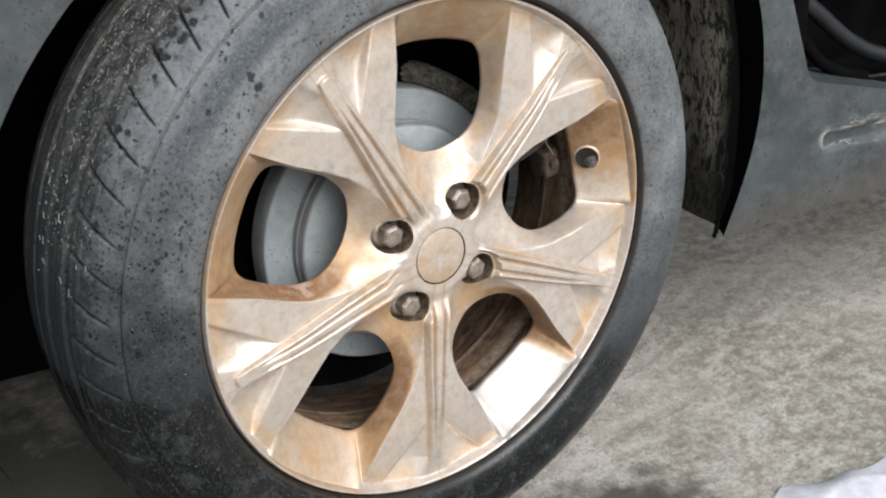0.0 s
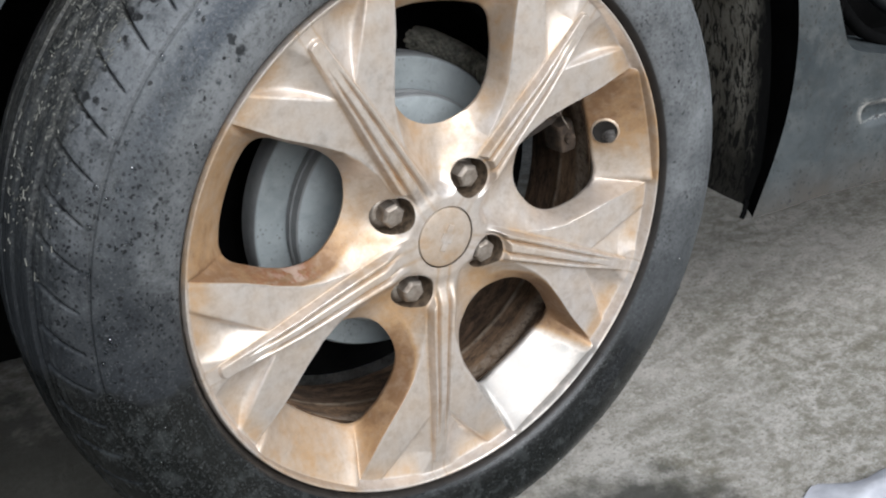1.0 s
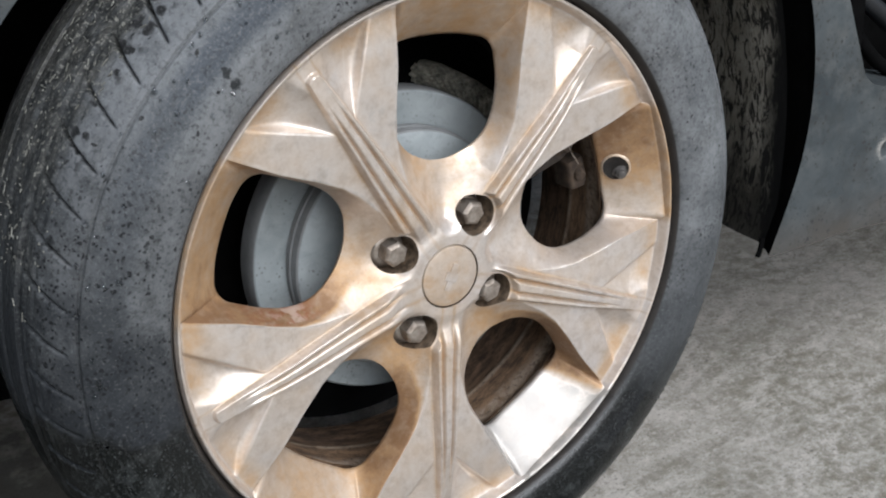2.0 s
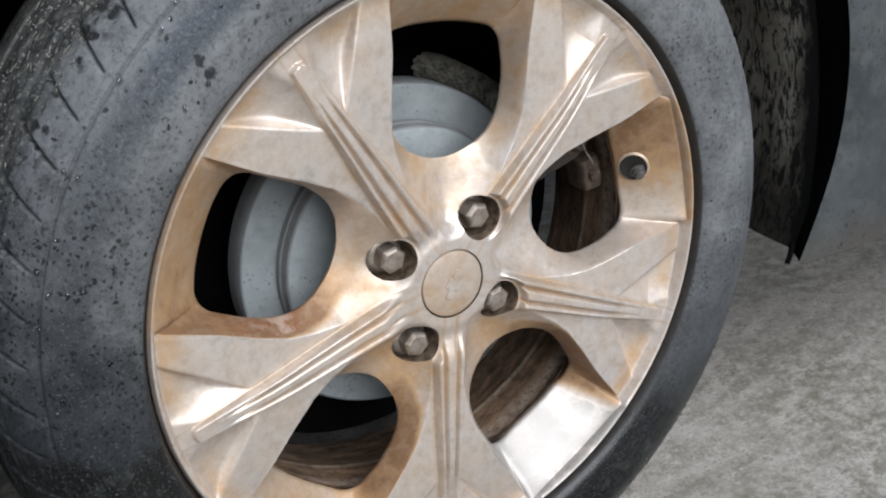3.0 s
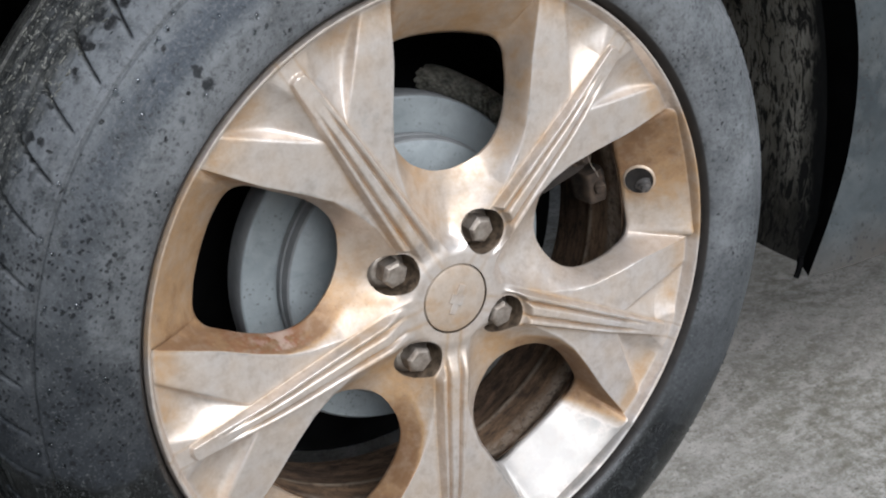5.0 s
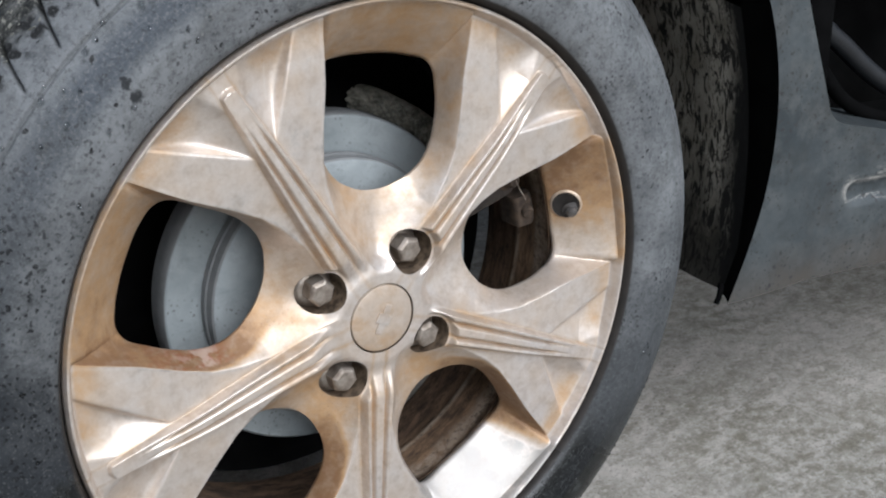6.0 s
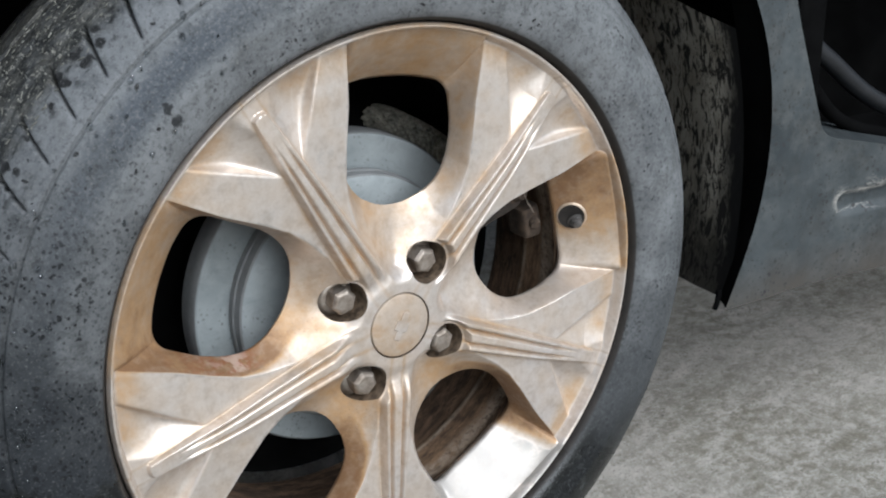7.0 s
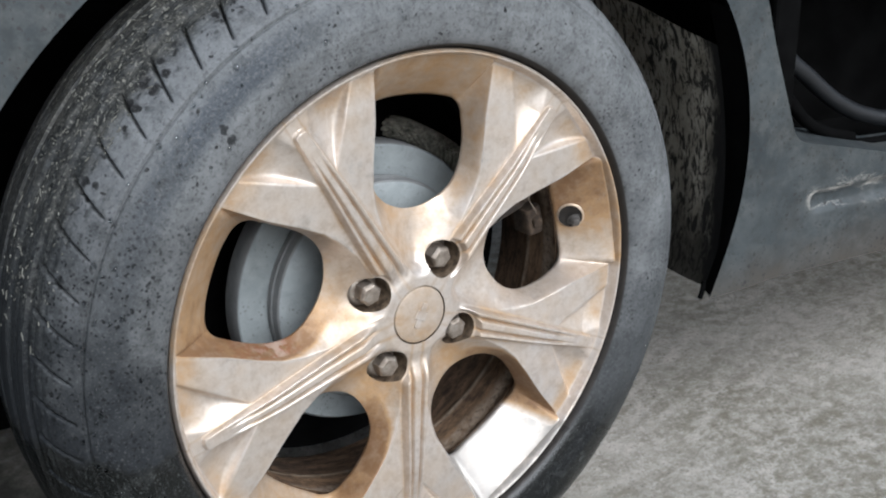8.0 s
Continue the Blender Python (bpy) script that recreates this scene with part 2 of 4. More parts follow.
def concrete():
    k = Mat("worn concrete", 0.85)
    base = k.mix(k.ramp(k.noise(8, 12, 0.72), 0.36, 0, 0.64, 1), (0.365, 0.340, 0.298), (0.60, 0.560, 0.505))
    brushed = k.stretch(1.0, 1.25, 1)
    base = k.mix(k.ramp(k.noise(13, 12, 0.78, brushed, 0.4), 0.50, 0, 0.62, 0.55), base, (0.255, 0.245, 0.19))
    blot = k.mix(k.ramp(k.noise(40, 14, 0.8, brushed), 0.48, 0, 0.59, 0.7), base, (0.225, 0.205, 0.16))
    pale = k.mix(k.ramp(k.noise(120, 10, 0.78, brushed), 0.52, 0, 0.61, 0.8), blot, (0.60, 0.562, 0.508))
    moss = k.math("MULTIPLY", k.ramp(k.noise(3.2, 5, 0.6), 0.42, 0.15, 0.56, 1), k.ramp(k.noise(38, 14, 0.8, brushed), 0.45, 0, 0.57, 0.85))
    stain = k.mix(moss, pale, (0.19, 0.172, 0.125))
    stain = k.mix(k.ramp(k.noise(26, 12, 0.78, brushed), 0.54, 0, 0.64, 0.6), stain, (0.60, 0.565, 0.515))
    pits = k.math("MAXIMUM", k.ramp(k.noise(260, 5, 0.75), 0.56, 0, 0.63, 0.75), k.math("MULTIPLY", k.specks(95, 0.13, brushed), k.ramp(k.noise(16, 4), 0.45, 0, 0.6, 0.8)))
    stain = k.mix(pits, stain, (0.12, 0.11, 0.09))
    # car-nose shade painted into the ground, and a dark patch by the tyre's foot
    dark_patches = k.math("ADD", ragged_patch(k, -0.50, 0.10, 0.42, 0.55), ragged_patch(k, 0.10, -0.10, 0.13, 0.10))
    k.color(k.mix(k.math("MULTIPLY", dark_patches, 0.88), stain, (0.035, 0.034, 0.026)))
    k.rough(k.ramp(dark_patches, 0, 0.85, 1, 0.6))
    k.bump(k.noise(120, 12, 0.78), 0.75, 0.005)
    return k.m


def dusty_paint():
    k = Mat("dusty grey car paint", 0.42, 0.1)
    film = k.mix(k.ramp(k.noise(11, 8, 0.65), 0.35, 0, 0.7, 1), (0.030, 0.037, 0.040), (0.070, 0.079, 0.081))
    film = k.mix(k.ramp(k.noise(60, 9, 0.75), 0.48, 0, 0.62, 0.45), film, (0.026, 0.030, 0.030))
    sep = k.node("ShaderNodeSeparateXYZ")
    k.link(k.co, sep.inputs[0])
    mud = k.math("ADD", k.ramp(sep.outputs["Z"], 0.245, 0.7, 0.295, -0.15), k.ramp(k.noise(26, 9, 0.7), 0.4, 0, 0.75, 0.45))
    ragged = k.ramp(k.noise(70, 8, 0.75, k.stretch(0.35, 1, 1.6)), 0.34, 0.15, 0.52, 1.0)
    film = k.mix(k.math("MULTIPLY", k.ramp(k.noise(44, 9, 0.72), 0.46, 0, 0.66, 0.4), k.ramp(k.noise(7, 3), 0.4, 0.2, 0.6, 1)), film, (0.135, 0.135, 0.125))
    # pale scuffed dust along the rim of the stamped recess
    back = k.math("MAXIMUM", k.math("SUBTRACT", 0.430, sep.outputs["X"]), 0.0)
    high = k.math("SUBTRACT", k.math("ADD", sep.outputs["Z"], k.ramp(k.noise(38, 8, 0.75, k.stretch(0.45, 1, 1), 0.5), 0.3, -0.011, 0.7, 0.011)), 0.320)
    both = k.node("ShaderNodeCombineXYZ")
    k.link(back, both.inputs["X"])
    k.link(high, both.inputs["Y"])
    far = k.t.nodes.new("ShaderNodeVectorMath")
    far.operation = "LENGTH"
    k.link(both.outputs[0], far.inputs[0])
    off = k.math("SUBTRACT", far.outputs["Value"], 0.0110)
    thick = k.ramp(high, -0.009, 0.0014, 0.009, 0.0070)
    near = k.math("DIVIDE", k.math("ABSOLUTE", off, 0.0), thick)
    broken = k.ramp(k.noise(30, 5, 0.6), 0.42, 0.1, 0.56, 1)
    streak = k.math("MULTIPLY", k.math("MULTIPLY", k.ramp(near, 0.3, 1, 1.2, 0), ragged), k.math("MULTIPLY", broken, k.ramp(high, -0.009, 0.4, 0.004, 1.0)))
    film = k.mix(streak, film, (0.38, 0.365, 0.33))
    k.color(k.mix(k.math("MULTIPLY", k.math("MAXIMUM", k.specks(115, 0.15), k.specks(230, 0.16)), k.ramp(k.noise(30, 3), 0.40, 0.1, 0.50, 1)), k.mix(mud, film, (0.068, 0.058, 0.047)), (0.03, 0.03, 0.03)))
    k.rough(k.math("MAXIMUM", k.ramp(k.noise(40, 6), 0.3, 0.38, 0.7, 0.62), k.ramp(mud, 0.1, 0.4, 0.6, 0.85)))
    k.b.inputs["Specular IOR Level"].default_value = 0.35
    k.bump(k.noise(240, 5), 0.1, 0.0006)
    return k.m


def muddy_barrel():
    """Bare metal under mud in bands round the barrel, pale along the step and darker past it."""
    k = Mat("muddy barrel", 0.8, 0.05)
    sep = k.node("ShaderNodeSeparateXYZ")
    k.link(k.co, sep.inputs[0])
    drawn = k.stretch(0.55, 1.5, 0.55)
    deep = k.math("ADD", sep.outputs["Y"], k.ramp(k.noise(60, 6, 0.7, drawn), 0.3, -0.005, 0.7, 0.005))
    pale = k.math("MULTIPLY", k.ramp(deep, 0.053, 0, 0.059, 1), k.ramp(deep, 0.066, 1, 0.074, 0))
    edge = k.math("MULTIPLY", k.ramp(sep.outputs["Y"], 0.0905, 0, 0.0922, 1), k.ramp(sep.outputs["Y"], 0.0955, 1, 0.0975, 0))
    mud = k.mix(k.ramp(k.noise(60, 10, 0.78, drawn), 0.40, 0, 0.60, 1), (0.048, 0.028, 0.015), (0.20, 0.124, 0.070))
    mud = k.mix(k.ramp(deep, 0.096, 0, 0.108, 0.85), mud, k.mix(k.ramp(k.noise(80, 10, 0.78, drawn), 0.42, 0, 0.60, 1), (0.022, 0.013, 0.008), (0.17, 0.105, 0.064)))
    mud = k.mix(k.math("MULTIPLY", pale, k.ramp(k.noise(120, 8, 0.75), 0.38, 0.15, 0.56, 1)), mud, (0.33, 0.26, 0.195))
    mud = k.mix(k.math("MULTIPLY", edge, k.ramp(k.noise(50, 5, 0.7), 0.36, 0.1, 0.56, 0.85)), mud, (0.26, 0.205, 0.15))
    k.color(k.mix(k.ramp(k.noise(190, 5, 0.7), 0.56, 0, 0.66, 0.7), mud, (0.018, 0.012, 0.009)))
    k.bump(k.noise(120, 8, 0.7, drawn), 0.6, 0.002)
    return k.m


def mud_splash():
    k = Mat("mud-splashed plastic", 0.85)
    tall = k.stretch(1.0, 1.0, 0.36)
    film = k.mix(k.ramp(k.noise(30, 6), 0.35, 0, 0.65, 1), (0.28, 0.25, 0.195), (0.50, 0.455, 0.375))
    dark = k.math("MAXIMUM", k.ramp(k.noise(125, 7, 0.68, tall, 0.8), 0.515, 0, 0.555, 0.96), k.ramp(k.noise(230, 5, 0.66, tall, 0.4), 0.55, 0, 0.60, 0.9))
    sep = k.node("ShaderNodeSeparateXYZ")
    k.link(k.co, sep.inputs[0])
    # ragged fade to black by the fender, whose shade is painted in; darker below
    reach = k.math("ADD", k.ramp(sep.outputs["Y"], 0.075, 1.25, 0.118, -0.1), k.ramp(k.noise(34, 7, 0.7, tall), 0.3, -0.3, 0.7, 0.3))
    low = k.math("ADD", k.ramp(sep.outputs["Z"], 0.26, 1.0, 0.36, 0.0), k.ramp(k.noise(46, 7, 0.7, tall), 0.3, -0.35, 0.7, 0.25))
    bare_or_shade = k.math("MAXIMUM", k.ramp(reach, 0.2, 0, 0.8, 1.0), k.ramp(low, 0.1, 0, 0.9, 0.85))
    k.color(k.mix(dark, k.mix(bare_or_shade, film, (0.007, 0.0065, 0.0055)), (0.012, 0.011, 0.010)))
    k.bump(k.noise(120, 6, 0.6, tall), 0.4, 0.002)
    return k.m


def speckled(name, a, b):
    k = Mat(name, 0.6, 0.1)
    coat = k.mix(k.ramp(k.noise(28, 7, 0.65), 0.35, 0, 0.65, 1), a, b)
    coat = k.mix(k.ramp(k.noise(60, 8, 0.75, None, 0.6), 0.5, 0, 0.7, 0.5), coat, tuple(0.62 * c for c in a))
    dots = k.math("MULTIPLY", k.specks(230, 0.17), k.ramp(k.noise(22, 4), 0.48, 0, 0.62, 0.7))
    k.color(k.mix(dots, coat, (0.10, 0.10, 0.10)))
    k.bump(k.noise(260, 5), 0.15, 0.0006)
    return k.m


ALLOY = alloy_paint()
RUBBER = rubber()
CONCRETE = concrete()
PAINT = dusty_paint()
MUD = mud_splash()
STEEL = simple("bolt steel", (0.20, 0.16, 0.125), (0.42, 0.37, 0.315), 0.42, 0.7, 120)
# grime on socket walls, darkened further for the shade in these recesses
SOCKET = simple("grimy socket wall", (0.045, 0.032, 0.022), (0.24, 0.178, 0.122), 0.45, 0.4, 160)
# a hole's shade put into the colour of a flat disc
HOLE_SHADE = simple("valve hole shade", (0.005, 0.004, 0.003), (0.022, 0.017, 0.013), 0.7, 0.1, 160)
ROTOR = speckled("grey coated disc", (0.215, 0.24, 0.243), (0.29, 0.315, 0.318))
# darker copy of the disc's grey: shade of its side walls put into it
ROTOR_DARK = simple("grey disc edge", (0.16, 0.165, 0.165), (0.22, 0.225, 0.225), 0.6, 0.1, 60)
RUST = simple("rusty cast iron", (0.010, 0.008, 0.006), (0.058, 0.043, 0.033), 0.8, 0.1, 45, 0.6, 150, 0.002)
RUST_BROWN = simple("brown rust", (0.018, 0.012, 0.008), (0.085, 0.058, 0.038), 0.85, 0.05, 90, 0.6, 150, 0.002)
BARREL = muddy_barrel()
# black plastic, set far darker so arch, opening and underside read as shade
BLACK_OR_SHADE = simple("black plastic", (0.002, 0.002, 0.002), (0.005, 0.005, 0.005), 0.95, 0, 20)
BLACK_OR_SHADE.node_tree.nodes["Principled BSDF"].inputs["Specular IOR Level"].default_value = 0.02
SEAL = simple("rubber seal", (0.0025, 0.003, 0.004), (0.006, 0.007, 0.0085), 0.5, 0, 60)
BRAID = simple("braided sleeve", (0.085, 0.082, 0.066), (0.36, 0.34, 0.275), 0.85, 0, 120, 0.2, 420, 0.001)
STRAW = simple("dry grass", (0.07, 0.069, 0.056), (0.24, 0.235, 0.205), 0.8, 0, 50)
CLOTH = simple("whitish cloth", (0.42, 0.42, 0.45), (0.66, 0.66, 0.69), 0.9, 0, 22, 0.4, 200)

WATER = bpy.data.materials.new("water")
WATER.use_nodes = True
for slot, value in (("Base Color", (0.9, 0.93, 0.95, 1)), ("Roughness", 0.03), ("Transmission Weight", 1.0), ("IOR", 1.33), ("Specular IOR Level", 0.9)):
    WATER.node_tree.nodes["Principled BSDF"].inputs[slot].default_value = value


# ---- building helpers ----
def empty(name, m, label, category, group=""):
    ob = new(name)
    ob.empty_display_size = 0.05
    ob.matrix_world = m
    return tagged(ob, label, category, group)


def mesh_of(name, verts, faces, material, sharp=40.0):
    me = bpy.data.meshes.new(name)
    me.from_pydata([tuple(map(float, v)) for v in verts], [], [tuple(map(int, f)) for f in faces])
    me.materials.append(material)
    me.polygons.foreach_set("use_smooth", [True] * len(me.polygons))
    me.set_sharp_from_angle(angle=radians(sharp))
    me.update()
    return me


def dusted(me, values):
    """Writes how much brake dust lies on each vertex."""
    at = me.attributes.new("dust", "FLOAT", "POINT")
    at.data.foreach_set("value", np.broadcast_to(np.asarray(values, np.float32), (len(me.vertices),)).copy())
    return me


def part(name, me, parent, label=""):
    ob = new(name, me)
    if parent:
        ob.parent = parent
    return tagged(ob, label)


def box_of(name, size, material, m=Matrix(), bevel=0.002):
    bm = bmesh.new()
    bmesh.ops.create_cube(bm, size=1.0, matrix=m @ Matrix.Diagonal((*size, 1)))
    bmesh.ops.bevel(bm, geom=bm.edges[:], offset=bevel, segments=2, affect="EDGES", profile=0.5)
    me = bpy.data.meshes.new(name)
    bm.to_mesh(me)
    bm.free()
    me.materials.append(material)
    return me


def lathe(name, profile, material, steps=160, closed=False, sharp=40.0):
    """Turns (y, r) pairs round the y axis."""
    prof = np.array(profile, float)
    n = len(prof)
    a = np.linspace(0, 2 * math.pi, steps, endpoint=False)
    verts = [(r * math.cos(t), y, r * math.sin(t)) for t in a for y, r in prof]
    faces = []
    for i in range(steps):
        j = (i + 1) % steps
        for k in range(n if closed else n - 1):
            l = (k + 1) % n
            faces.append((i * n + k, j * n + k, j * n + l, i * n + l))
    return mesh_of(name, verts, faces, material, sharp)


def tube(name, points, radius, material, sides=12, sub=8, braid=0.0):
    """A round tube along a smooth line through the points."""
    p = [Vector(q) for q in points]
    line = []
    for i in range(len(p) - 1):
        a, b, c, d = p[max(i - 1, 0)], p[i], p[i + 1], p[min(i + 2, len(p) - 1)]
        for s in range(sub):
            t = s / sub
            line.append(0.5 * ((2 * b) + (c - a) * t + (2 * a - 5 * b + 4 * c - d) * t * t + (3 * b - a - 3 * c + d) * t ** 3))
    line.append(p[-1])
    verts, faces = [], []
    for i, q in enumerate(line):
        d = (line[min(i + 1, len(line) - 1)] - line[max(i - 1, 0)]).normalized()
        u = d.cross(Vector((0.1, 0.2, 1))).normalized()
        w = d.cross(u)
        for k in range(sides):
            t = 2 * math.pi * k / sides
            rise = braid * max(math.sin(11 * t + 0.9 * i), math.sin(11 * t - 0.9 * i))
            verts.append(q + (u * math.cos(t) + w * math.sin(t)) * (radius + rise))
    for i in range(len(line) - 1):
        for k in range(sides):
            l = (k + 1) % sides
            faces.append((i * sides + k, i * sides + l, (i + 1) * sides + l, (i + 1) * sides + k))
    faces += [tuple(range(sides))[::-1], tuple((len(line) - 1) * sides + k for k in range(sides))]
    return mesh_of(name, verts, faces, material)


def smooth(x, a, b):
    t = np.clip((x - a) / (b - a), 0, 1)
    return t * t * (3 - 2 * t)


def even(points, n):
    """n points evenly along a closed line."""
    p = np.vstack([points, points[:1]])
    d = np.r_[0, np.cumsum(np.hypot(*np.diff(p, axis=0).T))]
    s = np.linspace(0, d[-1], n, endpoint=False)
    return np.c_[np.interp(s, d, p[:, 0]), np.interp(s, d, p[:, 1])]


def rounded(points, n, radius):
    """A closed line with its corners softened over about that radius."""
    p = even(np.array(points, float), n)
    step = np.hypot(*(p[1] - p[0]))
    w = max(1, int(radius / step))
    ker = np.hanning(2 * w + 3)[1:-1]
    ker /= ker.sum()
    idx = (np.arange(n)[:, None] + np.arange(-w, w + 1)[None]) % n
    return (p[idx] * ker[None, :, None]).sum(1)


def inside_and_near(q, loop):
    """For points q: whether they lie inside the closed loop, and the nearest place on it."""
    a, b = loop, np.roll(loop, -1, 0)
    ins = np.zeros(len(q), bool)
    near, best = np.zeros_like(q), np.full(len(q), 1e9)
    for (x0, z0), (x1, z1) in zip(a, b):
        if z0 != z1:
            hit = (q[:, 1] > min(z0, z1)) & (q[:, 1] <= max(z0, z1))
            ins ^= hit & (q[:, 0] < x0 + (q[:, 1] - z0) * (x1 - x0) / (z1 - z0))
        e = np.array((x1 - x0, z1 - z0))
        t = np.clip(((q - (x0, z0)) @ e) / max(e @ e, 1e-18), 0, 1)
        c = np.array((x0, z0)) + t[:, None] * e
        dd = ((q - c) ** 2).sum(1)
        m = dd < best
        near[m], best[m] = c[m], dd[m]
    return ins, near


def cut_sheet(grid, quads, holes=(), keep=None):
    """A flat sheet of quads cut clean along closed lines. Returns the points and the quads that are left."""
    p = grid.copy()
    for loop, want in [(h, False) for h in holes] + ([(keep, True)] if keep is not None else []):
        lo, hi = loop.min(0) - 0.02, loop.max(0) + 0.02
        box = np.ones(len(p), bool) if want else ((p > lo) & (p < hi)).all(1)
        out = np.zeros(len(p), bool)
        near = p.copy()
        i, c = inside_and_near(p[box], loop)
        out[box], near[box] = (~i if want else i), c
        q = out[quads]
        quads = quads[~q.all(1)]
        edge = np.zeros(len(p), bool)
        edge[quads[out[quads]]] = True
        p[edge] = near[edge]
    used = np.unique(quads)
    back = np.full(len(p), -1)
    back[used] = np.arange(len(used))
    return p[used], back[quads]


# ---- the ground ----
bm = bmesh.new()
bmesh.ops.create_grid(bm, x_segments=40, y_segments=40, size=60)
me = bpy.data.meshes.new("ground")
bm.to_mesh(me)
bm.free()
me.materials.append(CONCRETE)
ground = tagged(new("ground", me), "rough grey concrete ground with stains", "ground", kind="structure")

# ---- the wheel: hub at HUB, its face towards -y ----
HUB = (0.0, 0.0, 0.31)
SPOKE0, BOLT0 = 47.0, 55.0
RIM_R = 0.2185
BOLT_AT = [np.array((0.05 * math.cos(radians(BOLT0 + 90 * k)), 0.05 * math.sin(radians(BOLT0 + 90 * k)))) for k in range(4)]
wheel = empty("wheel", pose(*HUB), "five-spoke silver alloy wheel brown with brake dust, dusty black tyre", "wheel")


def turned(points, degrees):
    c, s = math.cos(radians(degrees)), math.sin(radians(degrees))
    return np.c_[points[:, 0] * c - points[:, 1] * s, points[:, 0] * s + points[:, 1] * c]


def crest_at(u):
    """Half the width, at u along a spoke, between the two edges at which its flanks begin to fall."""
    return np.interp(u, (0.045, 0.065, 0.083, 0.106, 0.1225, 0.14, 0.17, 0.22), (0.0140, 0.0130, 0.0135, 0.0185, 0.0250, 0.0375, 0.0575, 0.085))


def face_depth(p):
    """How far the wheel's front face lies behind the plane of the rim's edge."""
    r = np.hypot(p[:, 0], p[:, 1])
    a = np.arctan2(p[:, 1], p[:, 0]) - radians(SPOKE0)
    a -= np.round(a / radians(72)) * radians(72)
    u, v = r * np.cos(a), np.abs(r * np.sin(a))
    half = np.interp(u, (0.05, 0.12, 0.205), (0.0128, 0.0100, 0.0053))
    base = 0.006 + 0.008 * (1 - smooth(r, 0.04, 0.2))
    # wings lie almost flat; past a crest line their flanks fall towards the hub
    fall = np.clip(v - half, 0, None)
    # the valleys between the spokes are rounded
    whole, soft = radians(36), 0.13
    bend = math.hypot(whole, soft) - np.hypot(whole - np.abs(a), soft)
    past = np.clip(r * np.sin(bend) - crest_at(u), 0, None)
    y = base + 0.05 * fall + 0.022 * (1 - np.exp(-1.25 * past * past / (past + 0.0005) / 0.022))
    # hollows on both sides of the ridge, next to the rim
    ax, av, bx, bv = 0.159, 0.010, 0.206, 0.056
    ln = math.hypot(bx - ax, bv - av)
    d1 = ((u - ax) * (bv - av) - (v - av) * (bx - ax)) / ln
    dips = [(d + np.sqrt(d * d + e * e)) * 0.5 * k for d, k, e in ((d1, 3.2, 0.0005), (v - half - 0.5 * np.clip(u - 0.192, 0, None), 0.56, 0.0008), (0.2145 - r, 0.62, 0.0025))]
    y = y + (dips[0] ** -1.8 + dips[1] ** -1.8 + dips[2] ** -1.8 + 0.022 ** -1.8) ** (-1 / 1.8)
    # the ridge with its two grooves
    t = np.where(u > 0, v / half, 9)
    top = 1 - smooth(t, 0.80, 1.12)
    groove = np.exp(-((t - 0.44) / 0.125) ** 2) * (1 - smooth(u, 0.150, 0.185))
    lift = (0.0072 * top - 0.0040 * groove * top) * (1 - 0.5 * smooth(u, 0.130, 0.195)) * smooth(r, 0.036, 0.06) * (1 - smooth(u + 60 * v * v, 0.2018, 0.2036))
    # the ridges stop short of the bolt holes
    for c in BOLT_AT:
        lift = lift * smooth(np.hypot(p[:, 0] - c[0], p[:, 1] - c[1]), 0.0168, 0.0200)
    y = y - lift
    # boss round the cap, and the rim's edge
    y = y + (0.0112 - y) * (1 - smooth(r, 0.031, 0.045))
    y = y + (0.0 - y) * smooth(r, 0.2120, 0.2160)
    return y + 0.004 * smooth(r, 0.2165, 0.2187) ** 2


def window_line(outer, corner_v, sides, soft):
    """Half a window's outline and its mirror image, each stretch with the same count of points on every line."""
    top = math.asin(corner_v / outer)
    half = [(outer * math.cos(a), outer * math.sin(a)) for a in np.linspace(0, top, 40, endpoint=False)]
    knots = [(outer * math.cos(top), corner_v)] + list(sides)
    for (u0, v0), (u1, v1) in zip(knots, knots[1:]):
        n = 30 if len(half) < 100 else 6
        half += [(u0 + (u1 - u0) * k / n, v0 + (v1 - v0) * k / n) for k in range(n)]
    p = np.array(half + [(u, -v) for u, v in half[::-1]])
    for _ in range(soft):
        p = (np.roll(p, 1, 0) + 2 * p + np.roll(p, -1, 0)) / 4
    return p


FRONT_END = [(0.135, 0.0522), (0.113, 0.0508), (0.098, 0.0462), (0.087, 0.0398), (0.0785, 0.0310), (0.0725, 0.0200), (0.0695, 0.0100), (0.0690, 0.0015)]
BACK_END = [(0.135, 0.0462), (0.122, 0.0450), (0.111, 0.0415), (0.1015, 0.0355), (0.0938, 0.0268), (0.0882, 0.0150), (0.0862, 0.0080), (0.0855, 0.0015)]


def along(points, n):
    """n points evenly along an open line, its end left out."""
    p = np.array(points)
    d = np.r_[0, np.cumsum(np.hypot(*np.diff(p, axis=0).T))]
    s = np.linspace(0, d[-1], n, endpoint=False)
    return list(zip(np.interp(s, d, p[:, 0]), np.interp(s, d, p[:, 1])))


FRONT_LINE = window_line(0.2146, 0.0560, [(0.165, 0.0522)] + along(FRONT_END, 14) + FRONT_END[-1:], 10)


